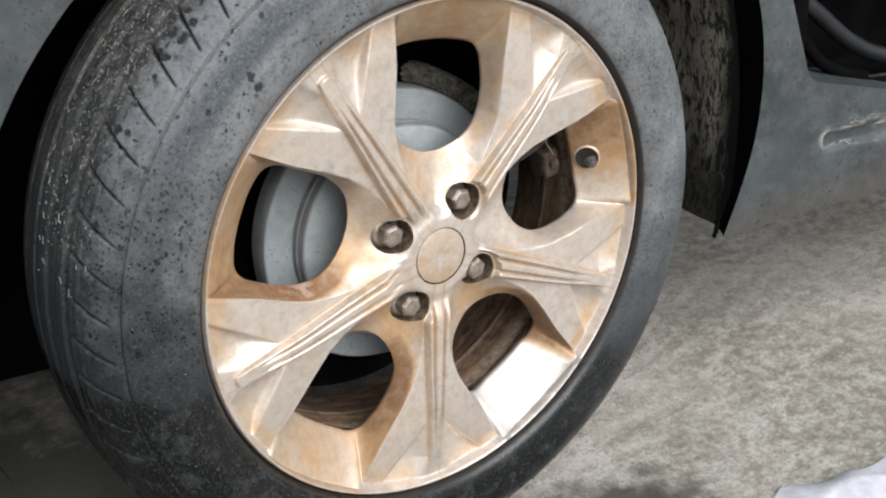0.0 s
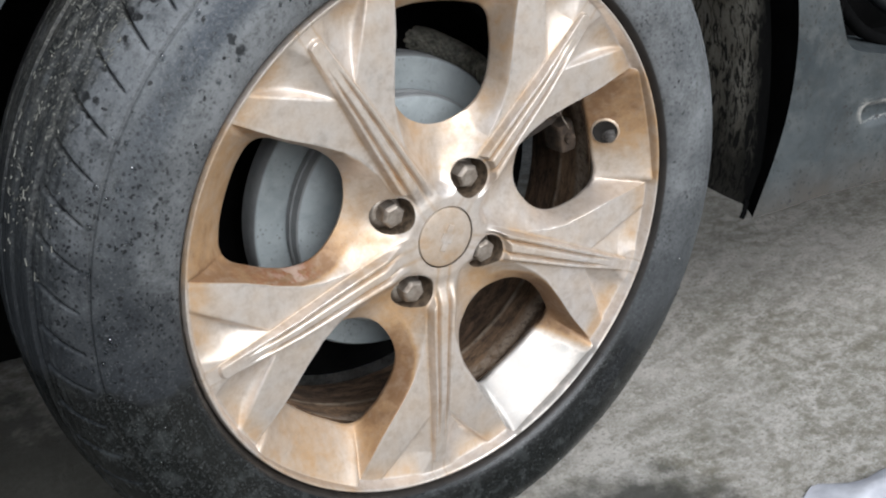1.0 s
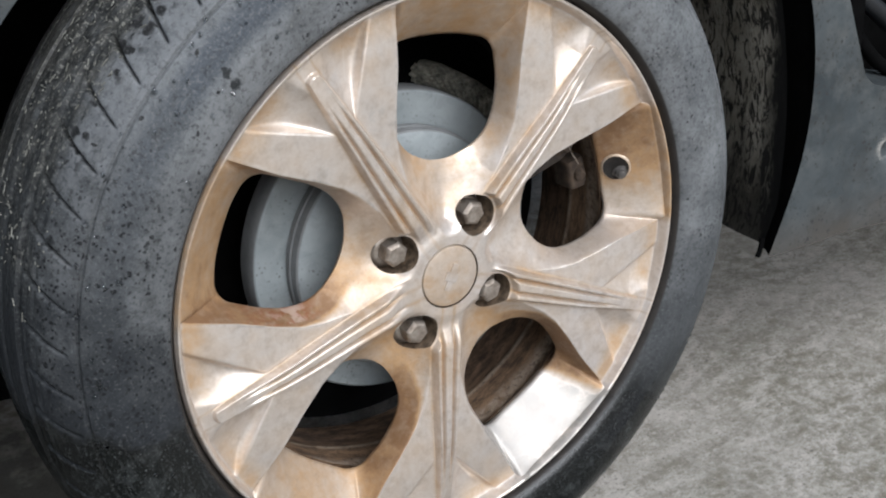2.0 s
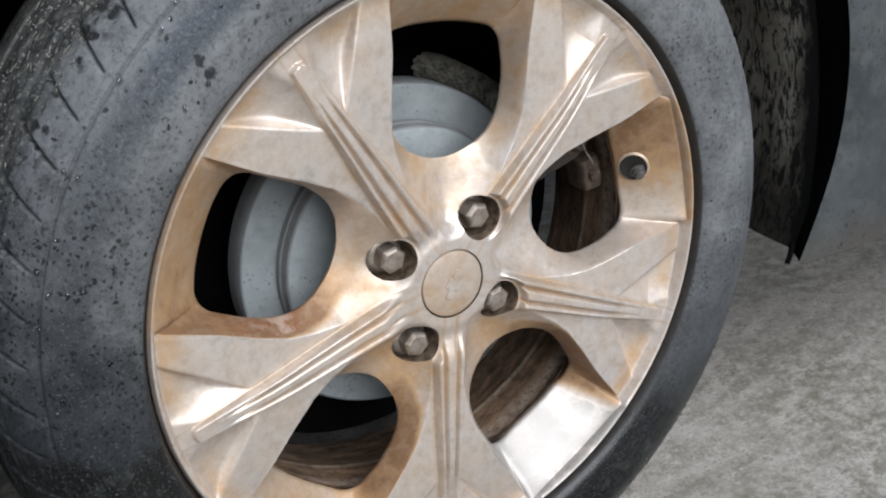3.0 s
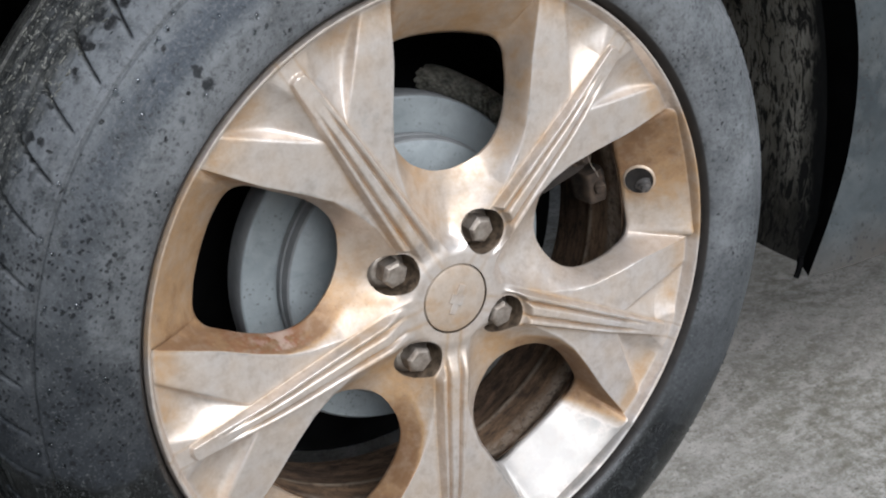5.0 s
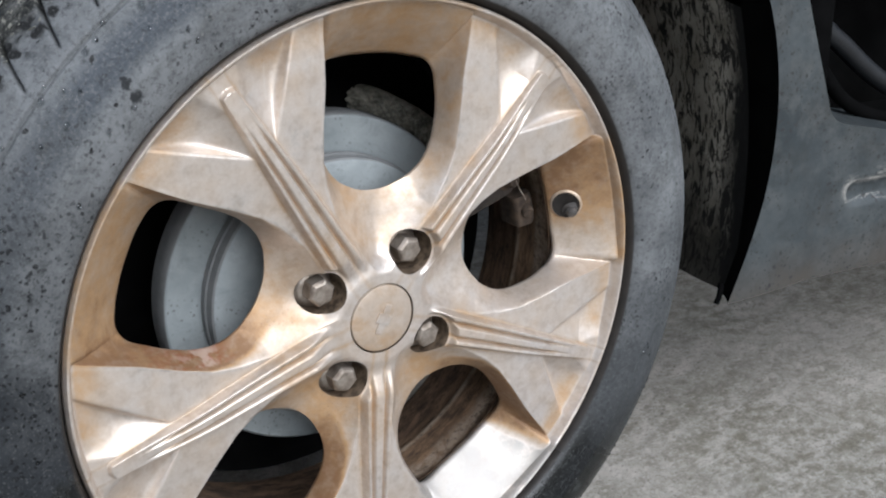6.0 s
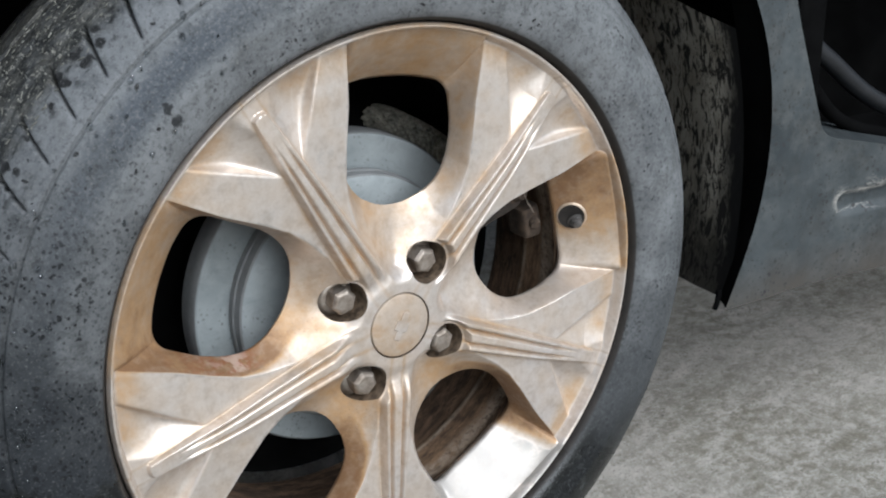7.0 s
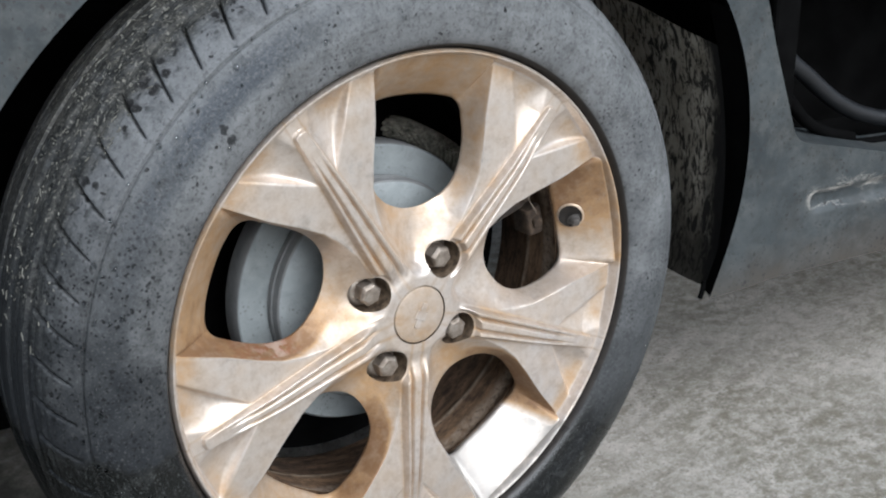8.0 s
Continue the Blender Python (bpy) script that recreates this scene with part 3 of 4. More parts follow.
def back_line():
    """The window's outline at the back, with wide round outer corners."""
    outer, rc = 0.1770, 0.0150
    vc = 0.0463 - rc
    uc = math.sqrt(outer ** 2 - vc ** 2) - rc
    arc = [(outer * math.cos(a), outer * math.sin(a)) for a in np.linspace(0, math.asin(vc / outer), 20)]
    bend = [(uc + rc * math.cos(a), vc + rc * math.sin(a)) for a in np.linspace(0, math.pi / 2, 31)]
    half = along(arc + bend[:16], 40) + along(bend[15:], 30) + along([bend[-1], BACK_END[0]], 30)
    knots = along(BACK_END, 14) + BACK_END[-1:]
    for (u0, v0), (u1, v1) in zip(knots, knots[1:]):
        half += [(u0 + (u1 - u0) * k / 6, v0 + (v1 - v0) * k / 6) for k in range(6)]
    p = np.array(half + [(u, -v) for u, v in half[::-1]])
    for _ in range(12):
        p = (np.roll(p, 1, 0) + 2 * p + np.roll(p, -1, 0)) / 4
    return p


BACK_LINE = back_line()

# brake dust on each window's walls, going round from the hub end: clockwise flank, outer wall, counter-clockwise flank
ROUND = (-180, -110, -60, -28, 0, 28, 37, 55, 110, 180)
# 83's outer values are lowered to paint in light bounced off the ground
DUST = {83: (0.50, 0.50, 0.54, 0.62, 0.68, 0.62, 0.66, 0.68, 0.62, 0.50), 155: (0.52, 0.46, 0.56, 0.68, 0.74, 0.72, 0.84, 1.05, 1.22, 0.52),
        227: (0.66, 0.47, 0.46, 0.54, 0.66, 0.52, 0.62, 0.82, 1.02, 0.68), 299: (0.62, 0.30, 0.06, 0.03, 0.03, 0.14, 0.94, 1.00, 0.98, 0.66),
        371: (0.34, 0.42, 0.24, 0.48, 0.80, 0.90, 0.90, 0.86, 0.64, 0.32)}


def wall_dust(angle, q):
    """The dust on a window's wall at points q, given in the window's own directions."""
    return np.interp(np.degrees(np.arctan2(q[:, 1], q[:, 0] - 0.130)), ROUND, DUST[angle])


def face_dust(p):
    """The dust on the wheel's face: thin on the wings, thick in grooves and down the flanks, with crest highlights and
    crease shade painted in.
    """
    r, around = np.hypot(p[:, 0], p[:, 1]), np.degrees(np.arctan2(p[:, 1], p[:, 0]))
    a = np.radians(around - SPOKE0)
    a -= np.round(a / radians(72)) * radians(72)
    u, v = r * np.cos(a), np.abs(r * np.sin(a))
    t = v / np.interp(u, (0.05, 0.12, 0.205), (0.0128, 0.0100, 0.0053))
    # packed dust in grooves and ridge feet, with their crease shade put in too
    d = 0.305 + 0.18 * np.exp(-((t - 0.42) / 0.13) ** 2) * (1 - smooth(u, 0.16, 0.19)) + 0.17 * np.exp(-((t - 1.12) / 0.16) ** 2) * smooth(r, 0.05, 0.07)
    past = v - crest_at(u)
    # bright highlight along each crest, put into the colour as thinner dust
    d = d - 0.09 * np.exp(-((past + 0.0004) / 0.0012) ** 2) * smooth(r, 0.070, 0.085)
    # the hollows' outer corners, and the foot of each ridge
    d = d + 0.27 * smooth(r, 0.188, 0.207) * smooth(v, 0.012, 0.03) * (1 - smooth(r, 0.2095, 0.2125))
    d = d + 0.16 * (1 - smooth(np.abs(r - 0.072), 0.0, 0.03)) * (1 - smooth(t, 1.5, 2.5))
    for w in WINDOWS:
        q = turned(p, -w)
        inner = np.interp(np.degrees(np.arctan2(q[:, 1], q[:, 0] - 0.130)), ROUND, DUST[w])
        c = (w - around + 180) % 360 - 180
        into = smooth(36 - np.abs(c), 9, 27) * (1 - smooth(r, 0.085, 0.13)) * smooth(r, 0.036, 0.060)
        d = d + (inner - d) * into
        d = d + (inner - d) * 0.85 * smooth(past, 0.0, 0.005) * smooth(r, 0.085, 0.110) * (1 - smooth(r, 0.200, 0.207)) * (np.abs(c) < 36)
        # the edge of the rim shares the coat of the window beside it
        d = d + (0.7 * DUST[w][4] + 0.06 - d) * smooth(r, 0.2120, 0.2135) * (1 - smooth(np.abs(c), 13, 17))
    return d


WINDOWS = [SPOKE0 + 36 + 72 * k for k in range(5)]
ring = np.linspace(0, 2 * math.pi, 64, endpoint=False)
circle = np.c_[np.cos(ring), np.sin(ring)]
SOCKET_R = 0.0158

NR, NS = 280, 300
rr = np.linspace(0.022, RIM_R, NR)
tt = np.linspace(-1, 1, NS, endpoint=False)
wide = np.minimum(1.25 * np.interp(rr, (0.05, 0.12, 0.205), (0.0128, 0.0100, 0.0053)) / rr, 0.45)
lane = np.where(np.abs(tt)[:, None] < 0.36, tt[:, None] / 0.36 * wide[None],
                np.sign(tt)[:, None] * (wide[None] + (np.abs(tt)[:, None] - 0.36) / 0.64 * (radians(36) - wide[None])))
angle = np.concatenate([lane + radians(SPOKE0 + 72 * k) for k in range(5)])
NA = len(angle)
grid = np.stack([rr[None] * np.cos(angle), rr[None] * np.sin(angle)], -1).reshape(-1, 2)
i, j = np.meshgrid(np.arange(NA), np.arange(NR - 1), indexing="ij")
i, j = i.ravel(), j.ravel()
i2 = (i + 1) % NA
quads = np.c_[i * NR + j, i2 * NR + j, i2 * NR + j + 1, i * NR + j + 1]
holes = [turned(FRONT_LINE, a) for a in WINDOWS] + [c + SOCKET_R * circle for c in BOLT_AT] + [0.0256 * circle]
flat, quads = cut_sheet(grid, quads, holes)
depth = face_depth(flat)
mid = flat[quads].mean(1)
mid_r = np.hypot(mid[:, 0], mid[:, 1])
sector = np.round((np.degrees(np.arctan2(mid[:, 1], mid[:, 0])) - SPOKE0) / 72).astype(int) % 5
zone = np.where(mid_r < 0.060, 5, np.where(mid_r > 0.2122, 6, sector))
for n in range(7):
    mine = quads[zone == n]
    used, local = np.unique(mine, return_inverse=True)
    name = "hub" if n == 5 else "rim_lip" if n == 6 else "spoke"
    verts = np.c_[flat[used, 0], depth[used], flat[used, 1]]
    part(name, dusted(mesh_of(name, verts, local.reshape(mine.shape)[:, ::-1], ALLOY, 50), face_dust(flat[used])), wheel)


def back_depth():
    """How deep the window's back edge lies all round: shallow beside the spokes' wings, deep at the rim."""
    far = np.degrees(np.abs(np.arctan2(BACK_LINE[:, 1], BACK_LINE[:, 0] - 0.130)))
    y = np.interp(far, (0, 26, 48, 72, 125, 152, 180), (0.0420, 0.0420, 0.0370, 0.0300, 0.0290, 0.0315, 0.0335))
    for _ in range(30):
        y = (np.roll(y, 1) + 2 * y + np.roll(y, -1)) / 4
    return y


BACK_Y = back_depth()


def window_wall(angle):
    """The sloping walls of one window, from the face's edge to the narrowest line and round to the spokes' backs."""
    f, b = turned(FRONT_LINE, angle), turned(BACK_LINE, angle)
    yf = face_depth(f)
    reach = np.hypot(b[:, 0], b[:, 1])
    roll = np.interp(reach, (0.088, 0.110, 0.150, 0.172), (2.0, 1.5, 1.4, 1.2))
    # the wall leaves the face with the face's own slope
    lead = np.clip((face_depth(f + 0.02 * (b - f)) - yf) / 0.02, 0, 0.8 * (BACK_Y - yf)) * (1 - smooth(reach, 0.150, 0.165))
    near, start = smooth(reach, 0.100, 0.150), face_dust(f)
    rings, coats = [], []
    for t in (0.0, 0.025, 0.05, 0.08, 0.12, 0.2, 0.3, 0.4, 0.5, 0.6, 0.7, 0.8, 0.88, 0.95, 1.0):
        q = f + (b - f) * t
        rings.append(np.c_[q[:, 0], yf + lead * t + (BACK_Y - yf - lead) * t ** roll, q[:, 1]])
        own = wall_dust(angle, turned(q, -angle))
        coats.append(start + (own - start) * (near * smooth(t, 0.0, 0.06) + (1 - near) * smooth(t, 0.0, 0.35)))
    mid = b.mean(0)
    for wide, more in ((1.005, 0.0012), (1.02, 0.0030), (1.12, 0.0085)):
        q = mid + (b - mid) * wide
        rings.append(np.c_[q[:, 0], BACK_Y + more, q[:, 1]])
        coats.append(coats[-1])
    n = len(f)
    faces = [(k * n + i, k * n + (i + 1) % n, (k + 1) * n + (i + 1) % n, (k + 1) * n + i) for k in range(len(rings) - 1) for i in range(n)]
    return dusted(mesh_of("window_wall", np.vstack(rings), faces, ALLOY, 60), np.concatenate(coats))


for a in WINDOWS:
    part("window_wall", window_wall(a), wheel, "spoke window wall rinsed nearly clean" if 280 < a < 320 else "spoke window wall with thin tan dust" if a > 350 else "spoke window wall stained brown by brake dust")

# rim edge and barrel
part("rim_flange", dusted(lathe("rim_flange", [(0.0040, 0.2185), (0.0075, 0.2186), (0.012, 0.2170), (0.016, 0.2110), (0.030, 0.208)], ALLOY, 200), 0.3), wheel)
part("barrel", lathe("barrel", [(0.044, 0.176), (0.0465, 0.1800), (0.052, 0.1842), (0.070, 0.1852), (0.0900, 0.1858), (0.0925, 0.1850), (0.0950, 0.1851), (0.0975, 0.1864), (0.104, 0.1872), (0.128, 0.1880), (0.140, 0.190), (0.150, 0.202), (0.163, 0.2185), (0.158, 0.2185), (0.150, 0.210), (0.045, 0.200)], BARREL, 160), wheel, "inner rim barrel caked with bands of brown mud")

# centre cap with a plain raised mark
cap = part("centre_cap", dusted(lathe("centre_cap", [(0.0098, 0.0001), (0.0099, 0.012), (0.0104, 0.021), (0.0112, 0.0240), (0.0128, 0.0250), (0.020, 0.0250)], ALLOY, 96), 0.50), wheel, "round tan centre cap with faint worn emblem")
part("cap_groove", lathe("cap_groove", [(0.0115, 0.0257), (0.0150, 0.0256), (0.0155, 0.0248)], SOCKET, 96), wheel)
m = pose(0, 0.0097, 0, 0, -62, 0)
part("emblem", dusted(box_of("emblem", (0.022, 0.0020, 0.0052), ALLOY, m, 0.0004), 0.38), cap)
part("emblem", dusted(box_of("emblem", (0.0075, 0.0022, 0.0110), ALLOY, m, 0.0004), 0.38), cap)


def hex_bolt():
    """A wheel bolt: hexagon head with a chamfered crown over a round collar."""
    verts, faces = [], []
    for y, r in ((0.030, 0.0100), (0.0185, 0.0100), (0.0168, 0.0086), (0.0162, 0.0070)):
        for k in range(6):
            t = math.pi / 3 * k
            verts.append((r * math.cos(t), y, r * math.sin(t)))
    for k in range(3):
        for i in range(6):
            faces.append((k * 6 + i, k * 6 + (i + 1) % 6, k * 6 + 6 + (i + 1) % 6, k * 6 + 6 + i))
    faces.append(tuple(range(18, 24)))
    return mesh_of("wheel_bolt", verts, faces, STEEL, 20)


bolt_mesh = hex_bolt()
collar_mesh = lathe("bolt_collar", [(0.0345, 0.0155), (0.0300, 0.0128), (0.0285, 0.0110), (0.0285, 0.0090)], STEEL, 40)
for n, c in enumerate(BOLT_AT):
    loop = c + SOCKET_R * circle
    y0 = face_depth(loop)
    rings = [np.c_[loop[:, 0], y0, loop[:, 1]]]
    for s, y in ((0.985, None), (0.97, 0.030), (0.94, 0.0345), (0.4, 0.0348)):
        q = c + SOCKET_R * s * circle
        rings.append(np.c_[q[:, 0], y0 + 0.0012 if y is None else np.full(64, y), q[:, 1]])
    faces = [(k * 64 + i, k * 64 + (i + 1) % 64, k * 64 + 64 + (i + 1) % 64, k * 64 + 64 + i) for k in range(4) for i in range(64)]
    part("bolt_socket", mesh_of("bolt_socket", np.vstack(rings), faces, SOCKET, 40), wheel)
    b = part("wheel_bolt", bolt_mesh, wheel, "grimy steel hexagon wheel bolt")
    b.matrix_local = pose(c[0], 0, c[1], 0, 17 + 31 * n, 0)
    part("collar", collar_mesh, b)

# valve on a dark disc whose colour stands for the shaded hole
va = radians(10.2)
vn = Vector((-0.70 * math.cos(va), -0.714, -0.70 * math.sin(va)))
seat = Matrix.Translation((0.1862 * math.cos(va), 0.0318, 0.1862 * math.sin(va))) @ Vector((0, -1, 0)).rotation_difference(vn).to_matrix().to_4x4()
part("valve_hole", dusted(lathe("valve_hole", [(0.0004, 0.0126), (-0.0006, 0.0119), (-0.0010, 0.0113), (-0.0010, 0.0106)], ALLOY, 48), 0.55), wheel, "bright rounded edge of the valve hole").matrix_local = seat
part("valve_well", lathe("valve_well", [(-0.0012, 0.0108), (-0.0009, 0.0100), (-0.0008, 0.0001)], HOLE_SHADE, 40), wheel).matrix_local = seat
valve = part("valve", lathe("valve", [(-0.0072, 0.0001), (-0.0071, 0.0030), (-0.0064, 0.0040), (-0.0040, 0.0043), (-0.0036, 0.0054), (-0.0015, 0.0060), (-0.0005, 0.0078)], simple("valve rubber", (0.02, 0.018, 0.016), (0.09, 0.082, 0.075), 0.5), 28), wheel, "short grey rubber tyre valve")
valve.matrix_local = seat @ pose(0.0038, 0, -0.0034, 16, 0, 18) @ Matrix.Scale(0.9, 4)


# ---- tyre ----
def tyre_mesh():
    key = np.array([(0.016, 0.2145), (0.0090, 0.2192), (0.0030, 0.2200), (-0.0024, 0.2211), (-0.0052, 0.2236), (-0.0080, 0.2305), (-0.0097, 0.2425), (-0.0102, 0.2535),
                    (-0.0090, 0.2625), (-0.0058, 0.2728), (0.0008, 0.2832), (0.0080, 0.2903), (0.0170, 0.2965), (0.0275, 0.3013), (0.0480, 0.3070), (0.0790, 0.3095)])
    # the inner shoulder is fuller than the outer one
    inner = [(0.0450, 0.3080), (0.0220, 0.3045), (0.0110, 0.3005), (0.0020, 0.2945), (-0.0050, 0.2870), (-0.0110, 0.2760), (-0.0132, 0.2650)]
    key = np.vstack([key, [(0.158 - y, r) for y, r in inner + [tuple(p) for p in key[::-1][8:]]]])
    d = np.r_[0, np.cumsum(np.hypot(*np.diff(key, axis=0).T))]
    shoulder = float(np.interp(0.2805, key[:16, 1], d[:16]))
    s = np.unique(np.r_[np.arange(0, shoulder - 0.005, 0.0022), np.arange(shoulder - 0.005, shoulder + 0.005, 0.0006), np.arange(shoulder + 0.005, 0.26, 0.0014), np.arange(0.26, d[-1], 0.004), d[-1]])
    y, r = np.interp(s, d, key[:, 0]), np.interp(s, d, key[:, 1])
    for _ in range(6):
        y[1:-1], r[1:-1] = (y[:-2] + 2 * y[1:-1] + y[2:]) / 4, (r[:-2] + 2 * r[1:-1] + r[2:]) / 4
    dy, dr = np.gradient(y, s), np.gradient(r, s)
    ny, nr = -dr, dy
    ln = np.hypot(ny, nr)
    ny, nr = ny / ln, nr / ln
    count, per = 62, 30
    na = count * per
    a = np.linspace(0, 2 * math.pi, na, endpoint=False)
    A, S = np.meshgrid(a, np.arange(len(s)), indexing="ij")
    Y, Rr = y[S], r[S]
    drop = np.zeros_like(Y)
    # fine moulded line on the shoulder, raised ring on the sidewall
    drop += 0.0020 * np.exp(-((s[S] - shoulder) / 0.0010) ** 2)
    drop -= 0.0007 * np.exp(-((s[S] - shoulder + 0.034) / 0.004) ** 2)
    # slanted cuts from the tread's edge on to the shoulder
    edge = s[S] - shoulder
    for lo, hi, lean, deep in ((0.009, 0.046, 14.0, 0.0080), (0.153, 0.188, -14.0, 0.0080)):
        ph = ((A * count / (2 * math.pi) + (edge - lo) * lean) % 1.0 - 0.5) / count * 2 * math.pi * 0.3
        drop += deep * np.exp(-(ph / (0.0007 + 0.016 * np.clip(edge - lo, 0, 0.04))) ** 2) * (smooth(edge, lo - 0.004, lo + 0.004) * (1 - smooth(edge, hi - 0.005, hi)))
    # lengthwise grooves, half filled with dirt
    for gy in (0.040, 0.067, 0.093, 0.120):
        drop += 0.0030 * (1 - smooth(np.abs(Y - gy), 0.0022, 0.0036)) * (Rr > 0.29)
    for gy in (0.024, 0.031, 0.053, 0.080, 0.107):
        drop += 0.0008 * np.exp(-((Y - gy) / 0.0009) ** 2) * (Rr > 0.29)
    Y, Rr = Y - ny[S] * drop, Rr - nr[S] * drop
    verts = np.stack([Rr * np.cos(A), Y, Rr * np.sin(A)], -1).reshape(-1, 3)
    m = len(s)
    i, j = np.meshgrid(np.arange(na), np.arange(m - 1), indexing="ij")
    i, j = i.ravel(), j.ravel()
    i2 = (i + 1) % na
    return mesh_of("tyre", verts, np.c_[i * m + j, i2 * m + j, i2 * m + j + 1, i * m + j + 1], RUBBER, 60)


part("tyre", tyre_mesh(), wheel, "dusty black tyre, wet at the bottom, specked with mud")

# ---- brake ----
brake = empty("brake_disc", pose(*HUB), "grey coated brake disc with stepped hat behind the spokes", "brake disc")
part("disc", lathe("disc", [(0.0885, 0.0975), (0.0875, 0.1000), (0.0872, 0.1020), (0.0872, 0.1240), (0.0880, 0.1252)], ROTOR, 160, sharp=30), brake)
part("disc_edge", lathe("disc_edge", [(0.0880, 0.1253), (0.0895, 0.1262), (0.1000, 0.1264), (0.1085, 0.1264), (0.1090, 0.100)], ROTOR_DARK, 160, sharp=30), brake, "dull dark outer edge of the disc")
part("hat_wall", lathe("hat_wall", [(0.0884, 0.0990), (0.0820, 0.0985), (0.0812, 0.0995), (0.0800, 0.0985), (0.0725, 0.0980), (0.0712, 0.0968)], ROTOR_DARK, 160, sharp=30), brake)
# near-black disc added so the space behind the brake reads as shade
part("dark_backing", lathe("dark_backing", [(0.150, 0.050), (0.150, 0.177), (0.146, 0.183), (0.148, 0.184), (0.153, 0.178), (0.153, 0.050)], BLACK_OR_SHADE, 96), brake, "near-black disc added behind the brake, standing for the shade there")
part("hat", lathe("hat", [(0.0712, 0.0969), (0.0700, 0.0950), (0.0695, 0.0800), (0.0690, 0.0600), (0.0690, 0.001)], ROTOR, 160, sharp=50), brake)

caliper = empty("brake_caliper", pose(*HUB), "brown rusty brake caliper behind the wheel spokes", "caliper")


def arc_block(name, a0, a1, r0, r1, y0, y1, material, steps=18):
    """A block bent round the axle, with soft edges."""
    sec = rounded([(y0, r0), (y1, r0), (y1, r1), (y0, r1)], 32, 0.006)
    verts, faces = [], []
    for k, a in enumerate(np.linspace(radians(a0), radians(a1), steps)):
        shrink = 1 - 0.08 * (k in (0, steps - 1))
        mid = sec.mean(0)
        for y, r in mid + (sec - mid) * shrink:
            verts.append((r * math.cos(a), y, r * math.sin(a)))
    for k in range(steps - 1):
        for i in range(32):
            faces.append((k * 32 + i, k * 32 + 32 + i, k * 32 + 32 + (i + 1) % 32, k * 32 + (i + 1) % 32))
    faces += [tuple(range(32)), tuple(range((steps - 1) * 32, steps * 32))[::-1]]
    return mesh_of(name, verts, faces, material, 45)


part("body", arc_block("body", 14, 25, 0.112, 0.166, 0.064, 0.150, RUST), caliper)
part("bracket", arc_block("bracket", 12, 27, 0.090, 0.114, 0.074, 0.086, RUST), caliper)
part("pin_boss", arc_block("pin_boss", 4, 13, 0.158, 0.176, 0.058, 0.084, RUST_BROWN, 8), caliper, "rusty brown caliper pin boss")
pin = lathe("pin", [(-0.009, 0.0001), (-0.009, 0.0050), (-0.007, 0.0062), (0.0, 0.0062), (0.001, 0.0085), (0.004, 0.0085), (0.010, 0.0080)], RUST_BROWN, 20)
part("pin", pin, caliper, "rusty caliper pin head").matrix_local = pose(0.1655, 0.060, 0.026, 18, 0, -14) @ Matrix.Scale(0.8, 4)
part("pin", pin, caliper, "rusty caliper pin head").matrix_local = pose(0.150, 0.064, 0.052, -10, 0, 10)
part("clip", tube("clip", [(0.152, 0.056, 0.056), (0.1545, 0.054, 0.047), (0.1585, 0.053, 0.040), (0.1605, 0.053, 0.036)], 0.0005, STEEL, 6, 4), caliper, "thin steel wire clip")

hose = new("brake_hose", tube("brake_hose", [(-0.03, 0.320, 0.050), (0.01, 0.240, 0.095), (0.050, 0.186, 0.110), (0.074, 0.149, 0.1135), (0.091, 0.130, 0.1045), (0.1075, 0.122, 0.0925), (0.1225, 0.119, 0.0785), (0.142, 0.118, 0.058)], 0.0098, BRAID, 96, 30, 0.0010))
hose.matrix_world = pose(*HUB)
tagged(hose, "grey braided sleeve bending above the brake disc", "hose")

# ---- the car: s runs back along its side, w inwards, from the hub ----
CAR_TURN = -11.6
CAR = pose(0, 0, 0, 0, 0, CAR_TURN)
car = empty("car", CAR, "dusty grey car with mud-splashed wheel arch", "car")
SKIN = 0.03


def arch_line():
    deg = np.linspace(-11.5, 196, 120)
    r = np.interp(deg, (-12, 0, 20, 36, 60, 90, 125, 150, 165, 180, 200), (0.302, 0.323, 0.354, 0.376, 0.378, 0.368, 0.352, 0.357, 0.365, 0.385, 0.440))
    r = np.convolve(np.r_[[r[0]] * 6, r, [r[-1]] * 6], np.ones(13) / 13, "valid")
    return np.c_[r * np.cos(np.radians(deg)), 0.31 + r * np.sin(np.radians(deg))]


ARCH = arch_line()
door_edge = [(0.60, 0.352), (0.512, 0.357), (0.45, 0.373), (0.405, 0.384), (0.394, 0.392), (0.379, 0.433), (0.361, 0.483), (0.347, 0.529), (0.336, 0.580), (0.330, 0.640), (0.33, 0.76)]
outline = [tuple(p) for p in ARCH[::-1]]
# the front end drops extra low to shade the ground under the nose
outline += [(0.300, 0.247), (0.36, 0.247), (0.45, 0.246), (1.30, 0.244), (1.30, 0.350)] + door_edge + [(-0.80, 0.76), (-0.80, 0.11), (-0.50, 0.10), (-0.455, 0.13)]
outline = even(np.array(outline), 900)


def skin_depth(p):
    s, z = p[:, 0], p[:, 1]
    w = SKIN + 0.10 * np.clip(0.285 - z, 0, None) * smooth(s, 0.29, 0.36) + 0.35 * np.clip(z - 0.55, 0, None) ** 2
    # stamped recess along the sill with a rounded front end
    pill = np.hypot(np.clip(0.430 - s, 0, None), z - 0.320) - 0.0110
    w = w + 0.006 * (1 - smooth(pill, -0.007, 0.002))
    d = np.hypot(s, z - 0.31)
    return w - 0.006 * (1 - smooth(d, 0.35, 0.40)) * (s < 0.5)


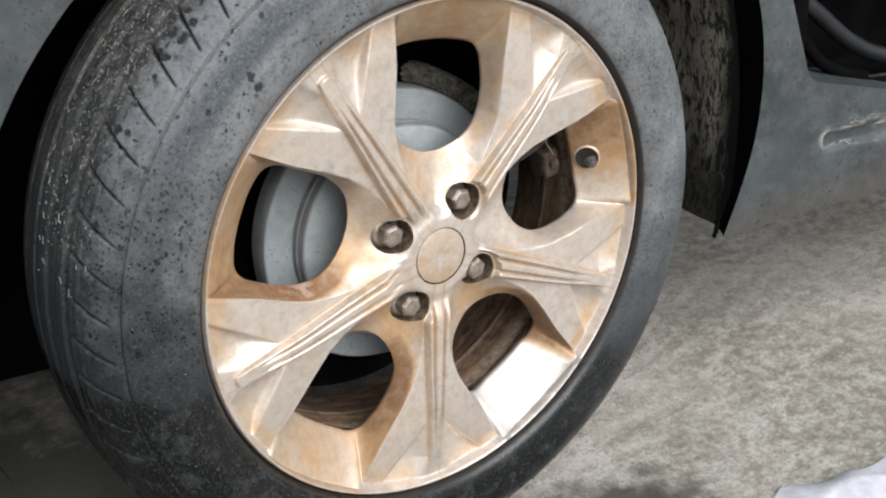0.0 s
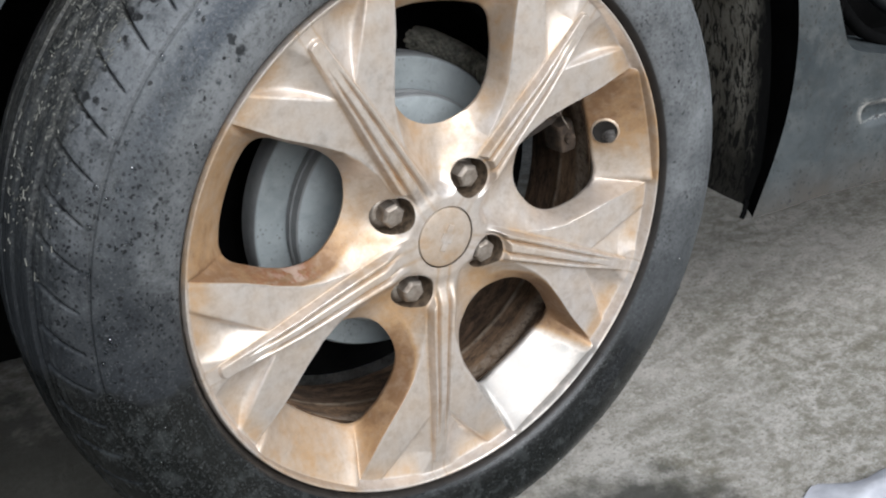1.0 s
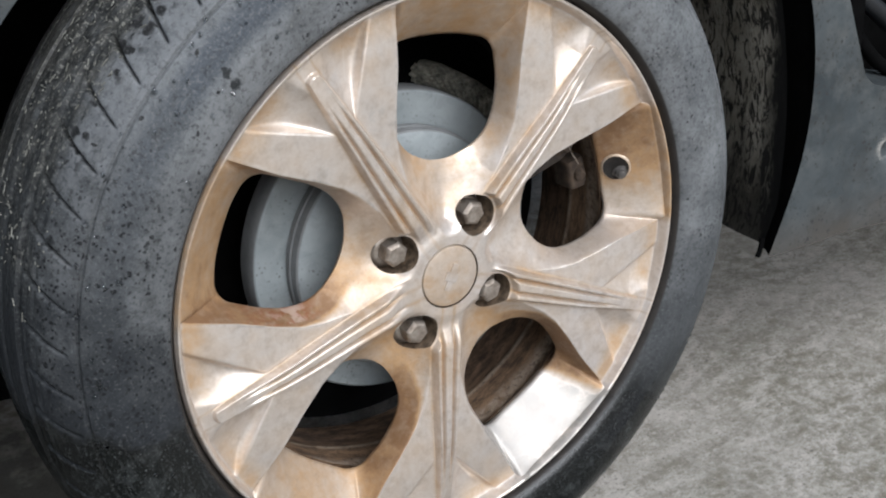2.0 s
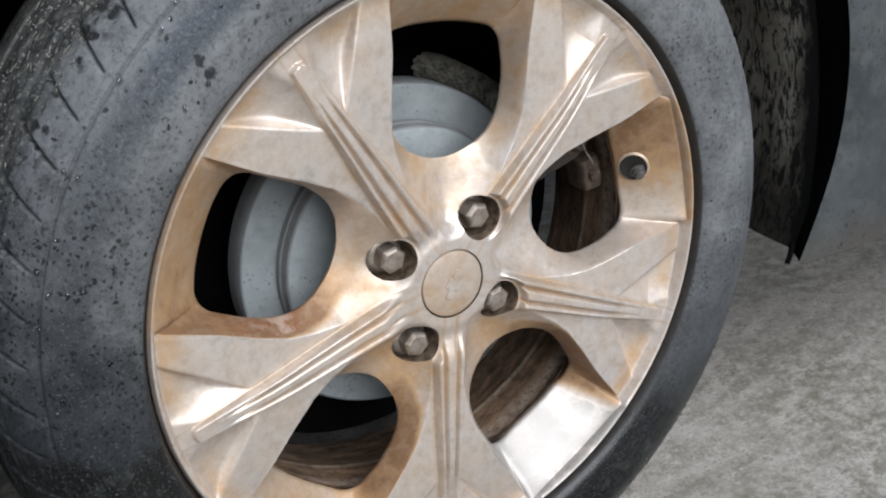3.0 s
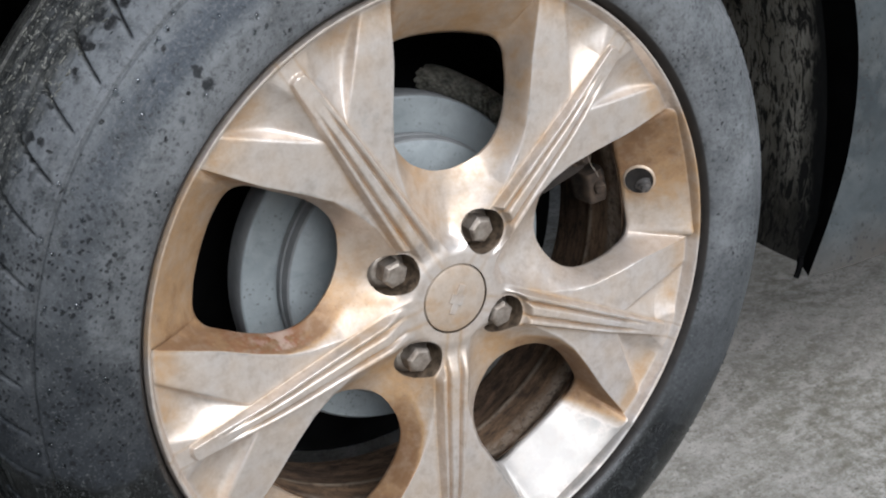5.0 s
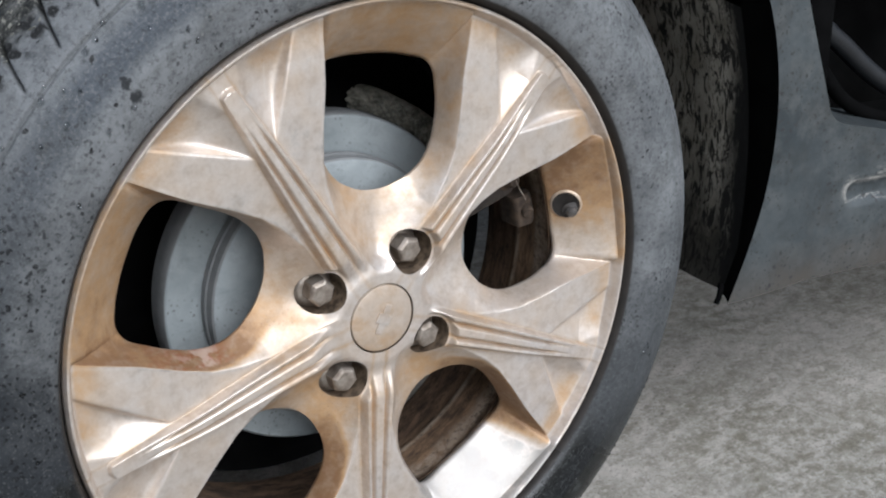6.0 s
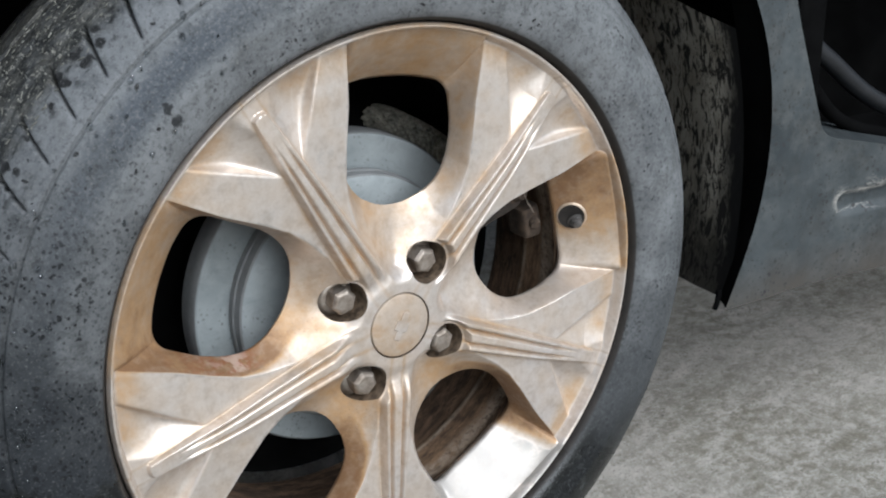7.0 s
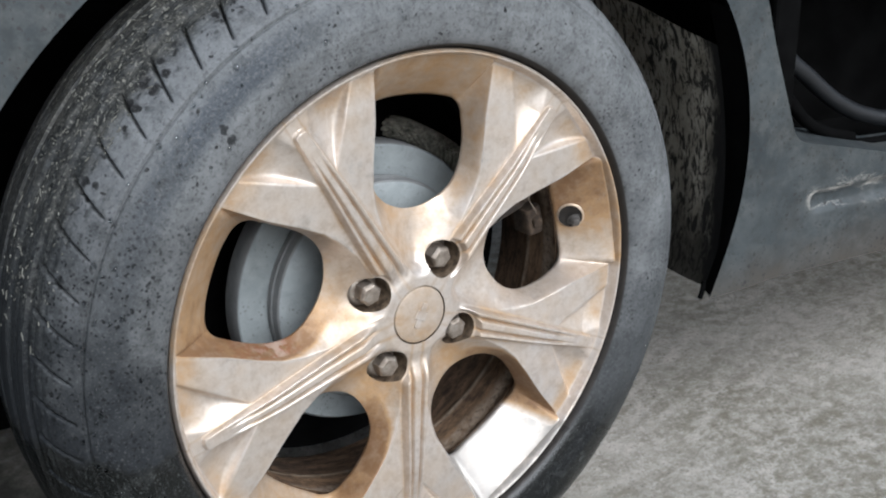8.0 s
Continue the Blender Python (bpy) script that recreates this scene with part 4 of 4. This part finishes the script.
sg, zg = np.meshgrid(np.r_[np.arange(-0.82, 0.28, 0.008), np.arange(0.28, 0.62, 0.003), np.arange(0.62, 1.33, 0.012)], np.r_[np.arange(0.09, 0.24, 0.008), np.arange(0.24, 0.42, 0.003), np.arange(0.42, 0.79, 0.008)], indexing="ij")
nz = zg.shape[1]
grid = np.c_[sg.ravel(), zg.ravel()]
i, j = np.meshgrid(np.arange(sg.shape[0] - 1), np.arange(nz - 1), indexing="ij")
i, j = i.ravel(), j.ravel()
flat, quads = cut_sheet(grid, np.c_[i * nz + j, (i + 1) * nz + j, (i + 1) * nz + j + 1, i * nz + j + 1], keep=outline)
part("fender", mesh_of("fender", np.c_[flat[:, 0], skin_depth(flat), flat[:, 1]], quads, PAINT, 50), car, "dusty grey front fender and sill with mud spots")


def lip(name, line, inward, shift, material):
    """A folded edge that runs inwards from the skin along a line."""
    w0 = skin_depth(line)
    mid = np.array((0.0, 0.31))
    rings = []
    for t, k in ((0, 0.0), (0.25, 0.3), (1.0, 1.0)):
        q = line + (line - mid) / np.hypot(*(line - mid).T)[:, None] * shift * k
        rings.append(np.c_[q[:, 0], w0 + inward * t, q[:, 1]])
    n = len(line)
    faces = [(k * n + i, k * n + i + 1, (k + 1) * n + i + 1, (k + 1) * n + i) for k in range(2) for i in range(n - 1)]
    return mesh_of(name, np.vstack(rings), faces, material, 50)


part("arch_lip", lip("arch_lip", ARCH, 0.022, 0.010, BLACK_OR_SHADE), car)
part("door_jamb", lip("door_jamb", np.array(door_edge), 0.05, 0.012, PAINT), car)

# wheel-arch liner: dark shell all round, closed on the inside
deg = np.radians(np.linspace(-4, 200, 60))
rows_, faces = [], []
for w, r in ((0.050, 0.392), (0.10, 0.405), (0.34, 0.405), (0.40, 0.36), (0.42, 0.10)):
    rows_ += [(r * math.cos(t), w, 0.31 + r * math.sin(t)) for t in deg]
for k in range(4):
    for n in range(59):
        faces.append((k * 60 + n, k * 60 + n + 1, k * 60 + 61 + n, k * 60 + 60 + n))
part("arch_liner", mesh_of("arch_liner", rows_, faces, BLACK_OR_SHADE), car, "black plastic wheel arch liner")

# mud-splashed guard panel at the back of the arch
panel = rounded([(0.064, 0.226), (0.400, 0.214), (0.400, 0.505), (0.20, 0.498), (0.064, 0.474)], 220, 0.018)
wg, zg = np.meshgrid(np.arange(0.05, 0.42, 0.005), np.arange(0.17, 0.53, 0.005), indexing="ij")
nz = zg.shape[1]
i, j = np.meshgrid(np.arange(wg.shape[0] - 1), np.arange(nz - 1), indexing="ij")
i, j = i.ravel(), j.ravel()
flat, quads = cut_sheet(np.c_[wg.ravel(), zg.ravel()], np.c_[i * nz + j, (i + 1) * nz + j, (i + 1) * nz + j + 1, i * nz + j + 1], keep=panel)
bow = 0.350 - 0.9 * (flat[:, 1] - 0.33) ** 2 + 0.10 * np.clip(0.12 - flat[:, 0], 0, None)
part("splash_guard", mesh_of("splash_guard", np.c_[bow, flat[:, 0], flat[:, 1]], quads, MUD, 60), car, "wheel arch guard splashed with dried pale mud")
# dark sheet added to stand for the shaded gap between guard and lip
zz = np.linspace(0.243, 0.52, 40)
rear = ARCH[ARCH[:, 0] > 0.2]
front_s = np.interp(zz, rear[:, 1], rear[:, 0]) + 0.006
rows_ = []
for k in range(8):
    f = k / 7
    low = zz - (0.020 * f * (1 - smooth(zz, 0.243, 0.30)))
    rows_ += list(zip(front_s * (1 - f) + (0.352 - 0.9 * (low - 0.33) ** 2) * f, np.full(40, 0.034 + 0.042 * f), low))
faces = [(k * 40 + n, k * 40 + n + 1, k * 40 + 41 + n, k * 40 + 40 + n) for k in range(7) for n in range(39)]
part("dark_gap_sheet", mesh_of("dark_gap_sheet", rows_, faces, BLACK_OR_SHADE), car, "near-black sheet standing for the shade at the arch's inner edge")
part("guard_tip", tube("guard_tip", [(0.301, 0.034, 0.262), (0.299, 0.033, 0.252), (0.2955, 0.032, 0.2455)], 0.0024, BLACK_OR_SHADE, 10, 6), car)

# door opening: rubber seals; inner sill and back near-black to stand for inside shade
part("inner_sill", box_of("inner_sill", (0.95, 0.10, 0.09), BLACK_OR_SHADE, pose(0.85, 0.135, 0.300, 0, 0, 0), 0.012), car)
part("opening_back", box_of("opening_back", (1.0, 0.02, 0.60), BLACK_OR_SHADE, pose(0.86, 0.36, 0.50), 0.004), car)
# unseen panel over the opening, added to keep the sun out
part("opening_sun_block", box_of("opening_sun_block", (0.98, 0.02, 0.24), PAINT, pose(0.82, 0.045, 0.70), 0.008), car)
part("hinge_pillar", box_of("hinge_pillar", (0.03, 0.14, 0.5), BLACK_OR_SHADE, pose(0.395, 0.125, 0.62), 0.004), car)
part("door_seal", tube("door_seal", [(0.372, 0.075, 0.520), (0.414, 0.08, 0.460), (0.445, 0.08, 0.433), (0.486, 0.08, 0.401), (0.528, 0.08, 0.380), (0.58, 0.08, 0.370), (0.75, 0.08, 0.364), (1.3, 0.08, 0.362)], 0.0085, SEAL, 14, 10), car, "dark grey rubber door seal")
part("sill_seal", tube("sill_seal", [(0.408, 0.062, 0.42), (0.44, 0.062, 0.388), (0.49, 0.062, 0.368), (0.58, 0.062, 0.354), (1.3, 0.062, 0.350)], 0.006, BLACK_OR_SHADE, 12, 10), car)

# unseen stand-ins for the car's mass, placed to keep light off the ground
part("underbody", box_of("underbody", (1.75, 1.30, 0.10), BLACK_OR_SHADE, pose(0.625, 0.95, 0.64), 0.02), car)
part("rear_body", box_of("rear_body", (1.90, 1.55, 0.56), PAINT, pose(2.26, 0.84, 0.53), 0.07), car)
part("underbody", box_of("underbody", (0.75, 1.30, 0.10), BLACK_OR_SHADE, pose(-0.80, 0.85, 0.30), 0.02), car)
part("dark_block", box_of("dark_block", (1.15, 0.60, 0.28), BLACK_OR_SHADE, pose(-0.33, 0.71, 0.200), 0.03), car, "near-black box added behind the wheel in place of unseen car parts")
part("nose_light_block", box_of("nose_light_block", (0.56, 1.45, 0.06), BLACK_OR_SHADE, pose(-0.74, 0.80, 0.125), 0.02), car)
part("bonnet", box_of("bonnet", (2.2, 1.55, 0.06), PAINT, pose(0.20, 0.86, 0.80), 0.02), car)

# ---- small things ----
rng = random.Random(5)
bm = bmesh.new()
for n in range(460):
    if n % 6 == 0:
        clump = 98 + 66 * rng.random() ** 1.3, rng.uniform(0.016, 0.10)
    a = radians(clump[0] + rng.gauss(0, 2.6))
    y = min(0.11, max(0.019, clump[1] + rng.gauss(0, 0.009)))
    r = np.interp(y, (0.008, 0.017, 0.0275, 0.048, 0.079, 0.110), (0.2903, 0.2965, 0.3013, 0.3070, 0.3095, 0.3070)) + 0.0006
    ln, wd = rng.choice((0.0010, 0.0012, 0.0014, 0.0016, 0.002, 0.0025, 0.003, 0.004, 0.006)), rng.uniform(0.00025, 0.0007)
    m = pose(0, 0, 0, 0, -math.degrees(a), 0) @ pose(r, y, 0, rng.uniform(0, 180), 0, 0) @ Matrix.Diagonal((0.0006, wd, ln, 1))
    bmesh.ops.create_cube(bm, size=1.0, matrix=m)
me = bpy.data.meshes.new("grass_clippings")
bm.to_mesh(me)
bm.free()
me.materials.append(STRAW)
clips = tagged(new("grass_clippings", me), "bits of dry cut grass stuck to the tyre tread", "grass", kind="stuff")
clips.matrix_world = pose(*HUB)

# water drops on the sidewall
bm = bmesh.new()
for n in range(190):
    a = radians(rng.uniform(100, 200)) if n < 65 else radians(rng.uniform(262, 340))
    r = rng.choice((rng.uniform(0.267, 0.285), rng.uniform(0.236, 0.284))) if n < 65 else rng.choice((rng.uniform(0.275, 0.287), rng.uniform(0.245, 0.286)))
    y = np.interp(r, (0.2305, 0.2425, 0.2535, 0.2625, 0.2728, 0.2832, 0.2903), (-0.0080, -0.0097, -0.0102, -0.0090, -0.0058, 0.0008, 0.0080))
    size = rng.choice((0.0009, 0.0012, 0.0015, 0.0019)) if n < 65 else rng.choice((0.0006, 0.0008, 0.0012))
    m = Matrix.Translation((r * math.cos(a), y, r * math.sin(a))) @ Matrix.Diagonal((size, size * 0.7, size * rng.uniform(1.0, 1.5), 1))
    bmesh.ops.create_icosphere(bm, subdivisions=2, radius=1.0, matrix=m)
me = bpy.data.meshes.new("water_drops")
bm.to_mesh(me)
bm.free()
me.materials.append(WATER)
me.polygons.foreach_set("use_smooth", [True] * len(me.polygons))
drops = tagged(new("water_drops", me), "small clear water drops on the tyre sidewall", "water", kind="stuff")
drops.matrix_world = pose(*HUB)

# crumpled cloth on the ground
n = 46
rows_, faces = [], []
for k in range(n):
    for l in range(n):
        u, v = k / (n - 1), l / (n - 1)
        x = 0.235 + 0.42 * u + 0.012 * noise.noise((u * 7, v * 7, 1))
        y = -0.128 - 0.09 * u - 0.24 * v + 0.016 * noise.noise((u * 9, v * 9, 4))
        e = min(u, v, 1 - u, 1 - v)
        rows_.append((x, y, 0.002 + min(1, e * 9) * (0.010 + 0.012 * noise.noise((u * 6, v * 6, 9)))))
for k in range(n - 1):
    for l in range(n - 1):
        faces.append((k * n + l, k * n + l + 1, k * n + n + l + 1, k * n + n + l))
rag = tagged(new("cleaning_cloth", mesh_of("cleaning_cloth", rows_, faces, CLOTH, 80)), "crumpled whitish cloth lying on the concrete", "cloth")
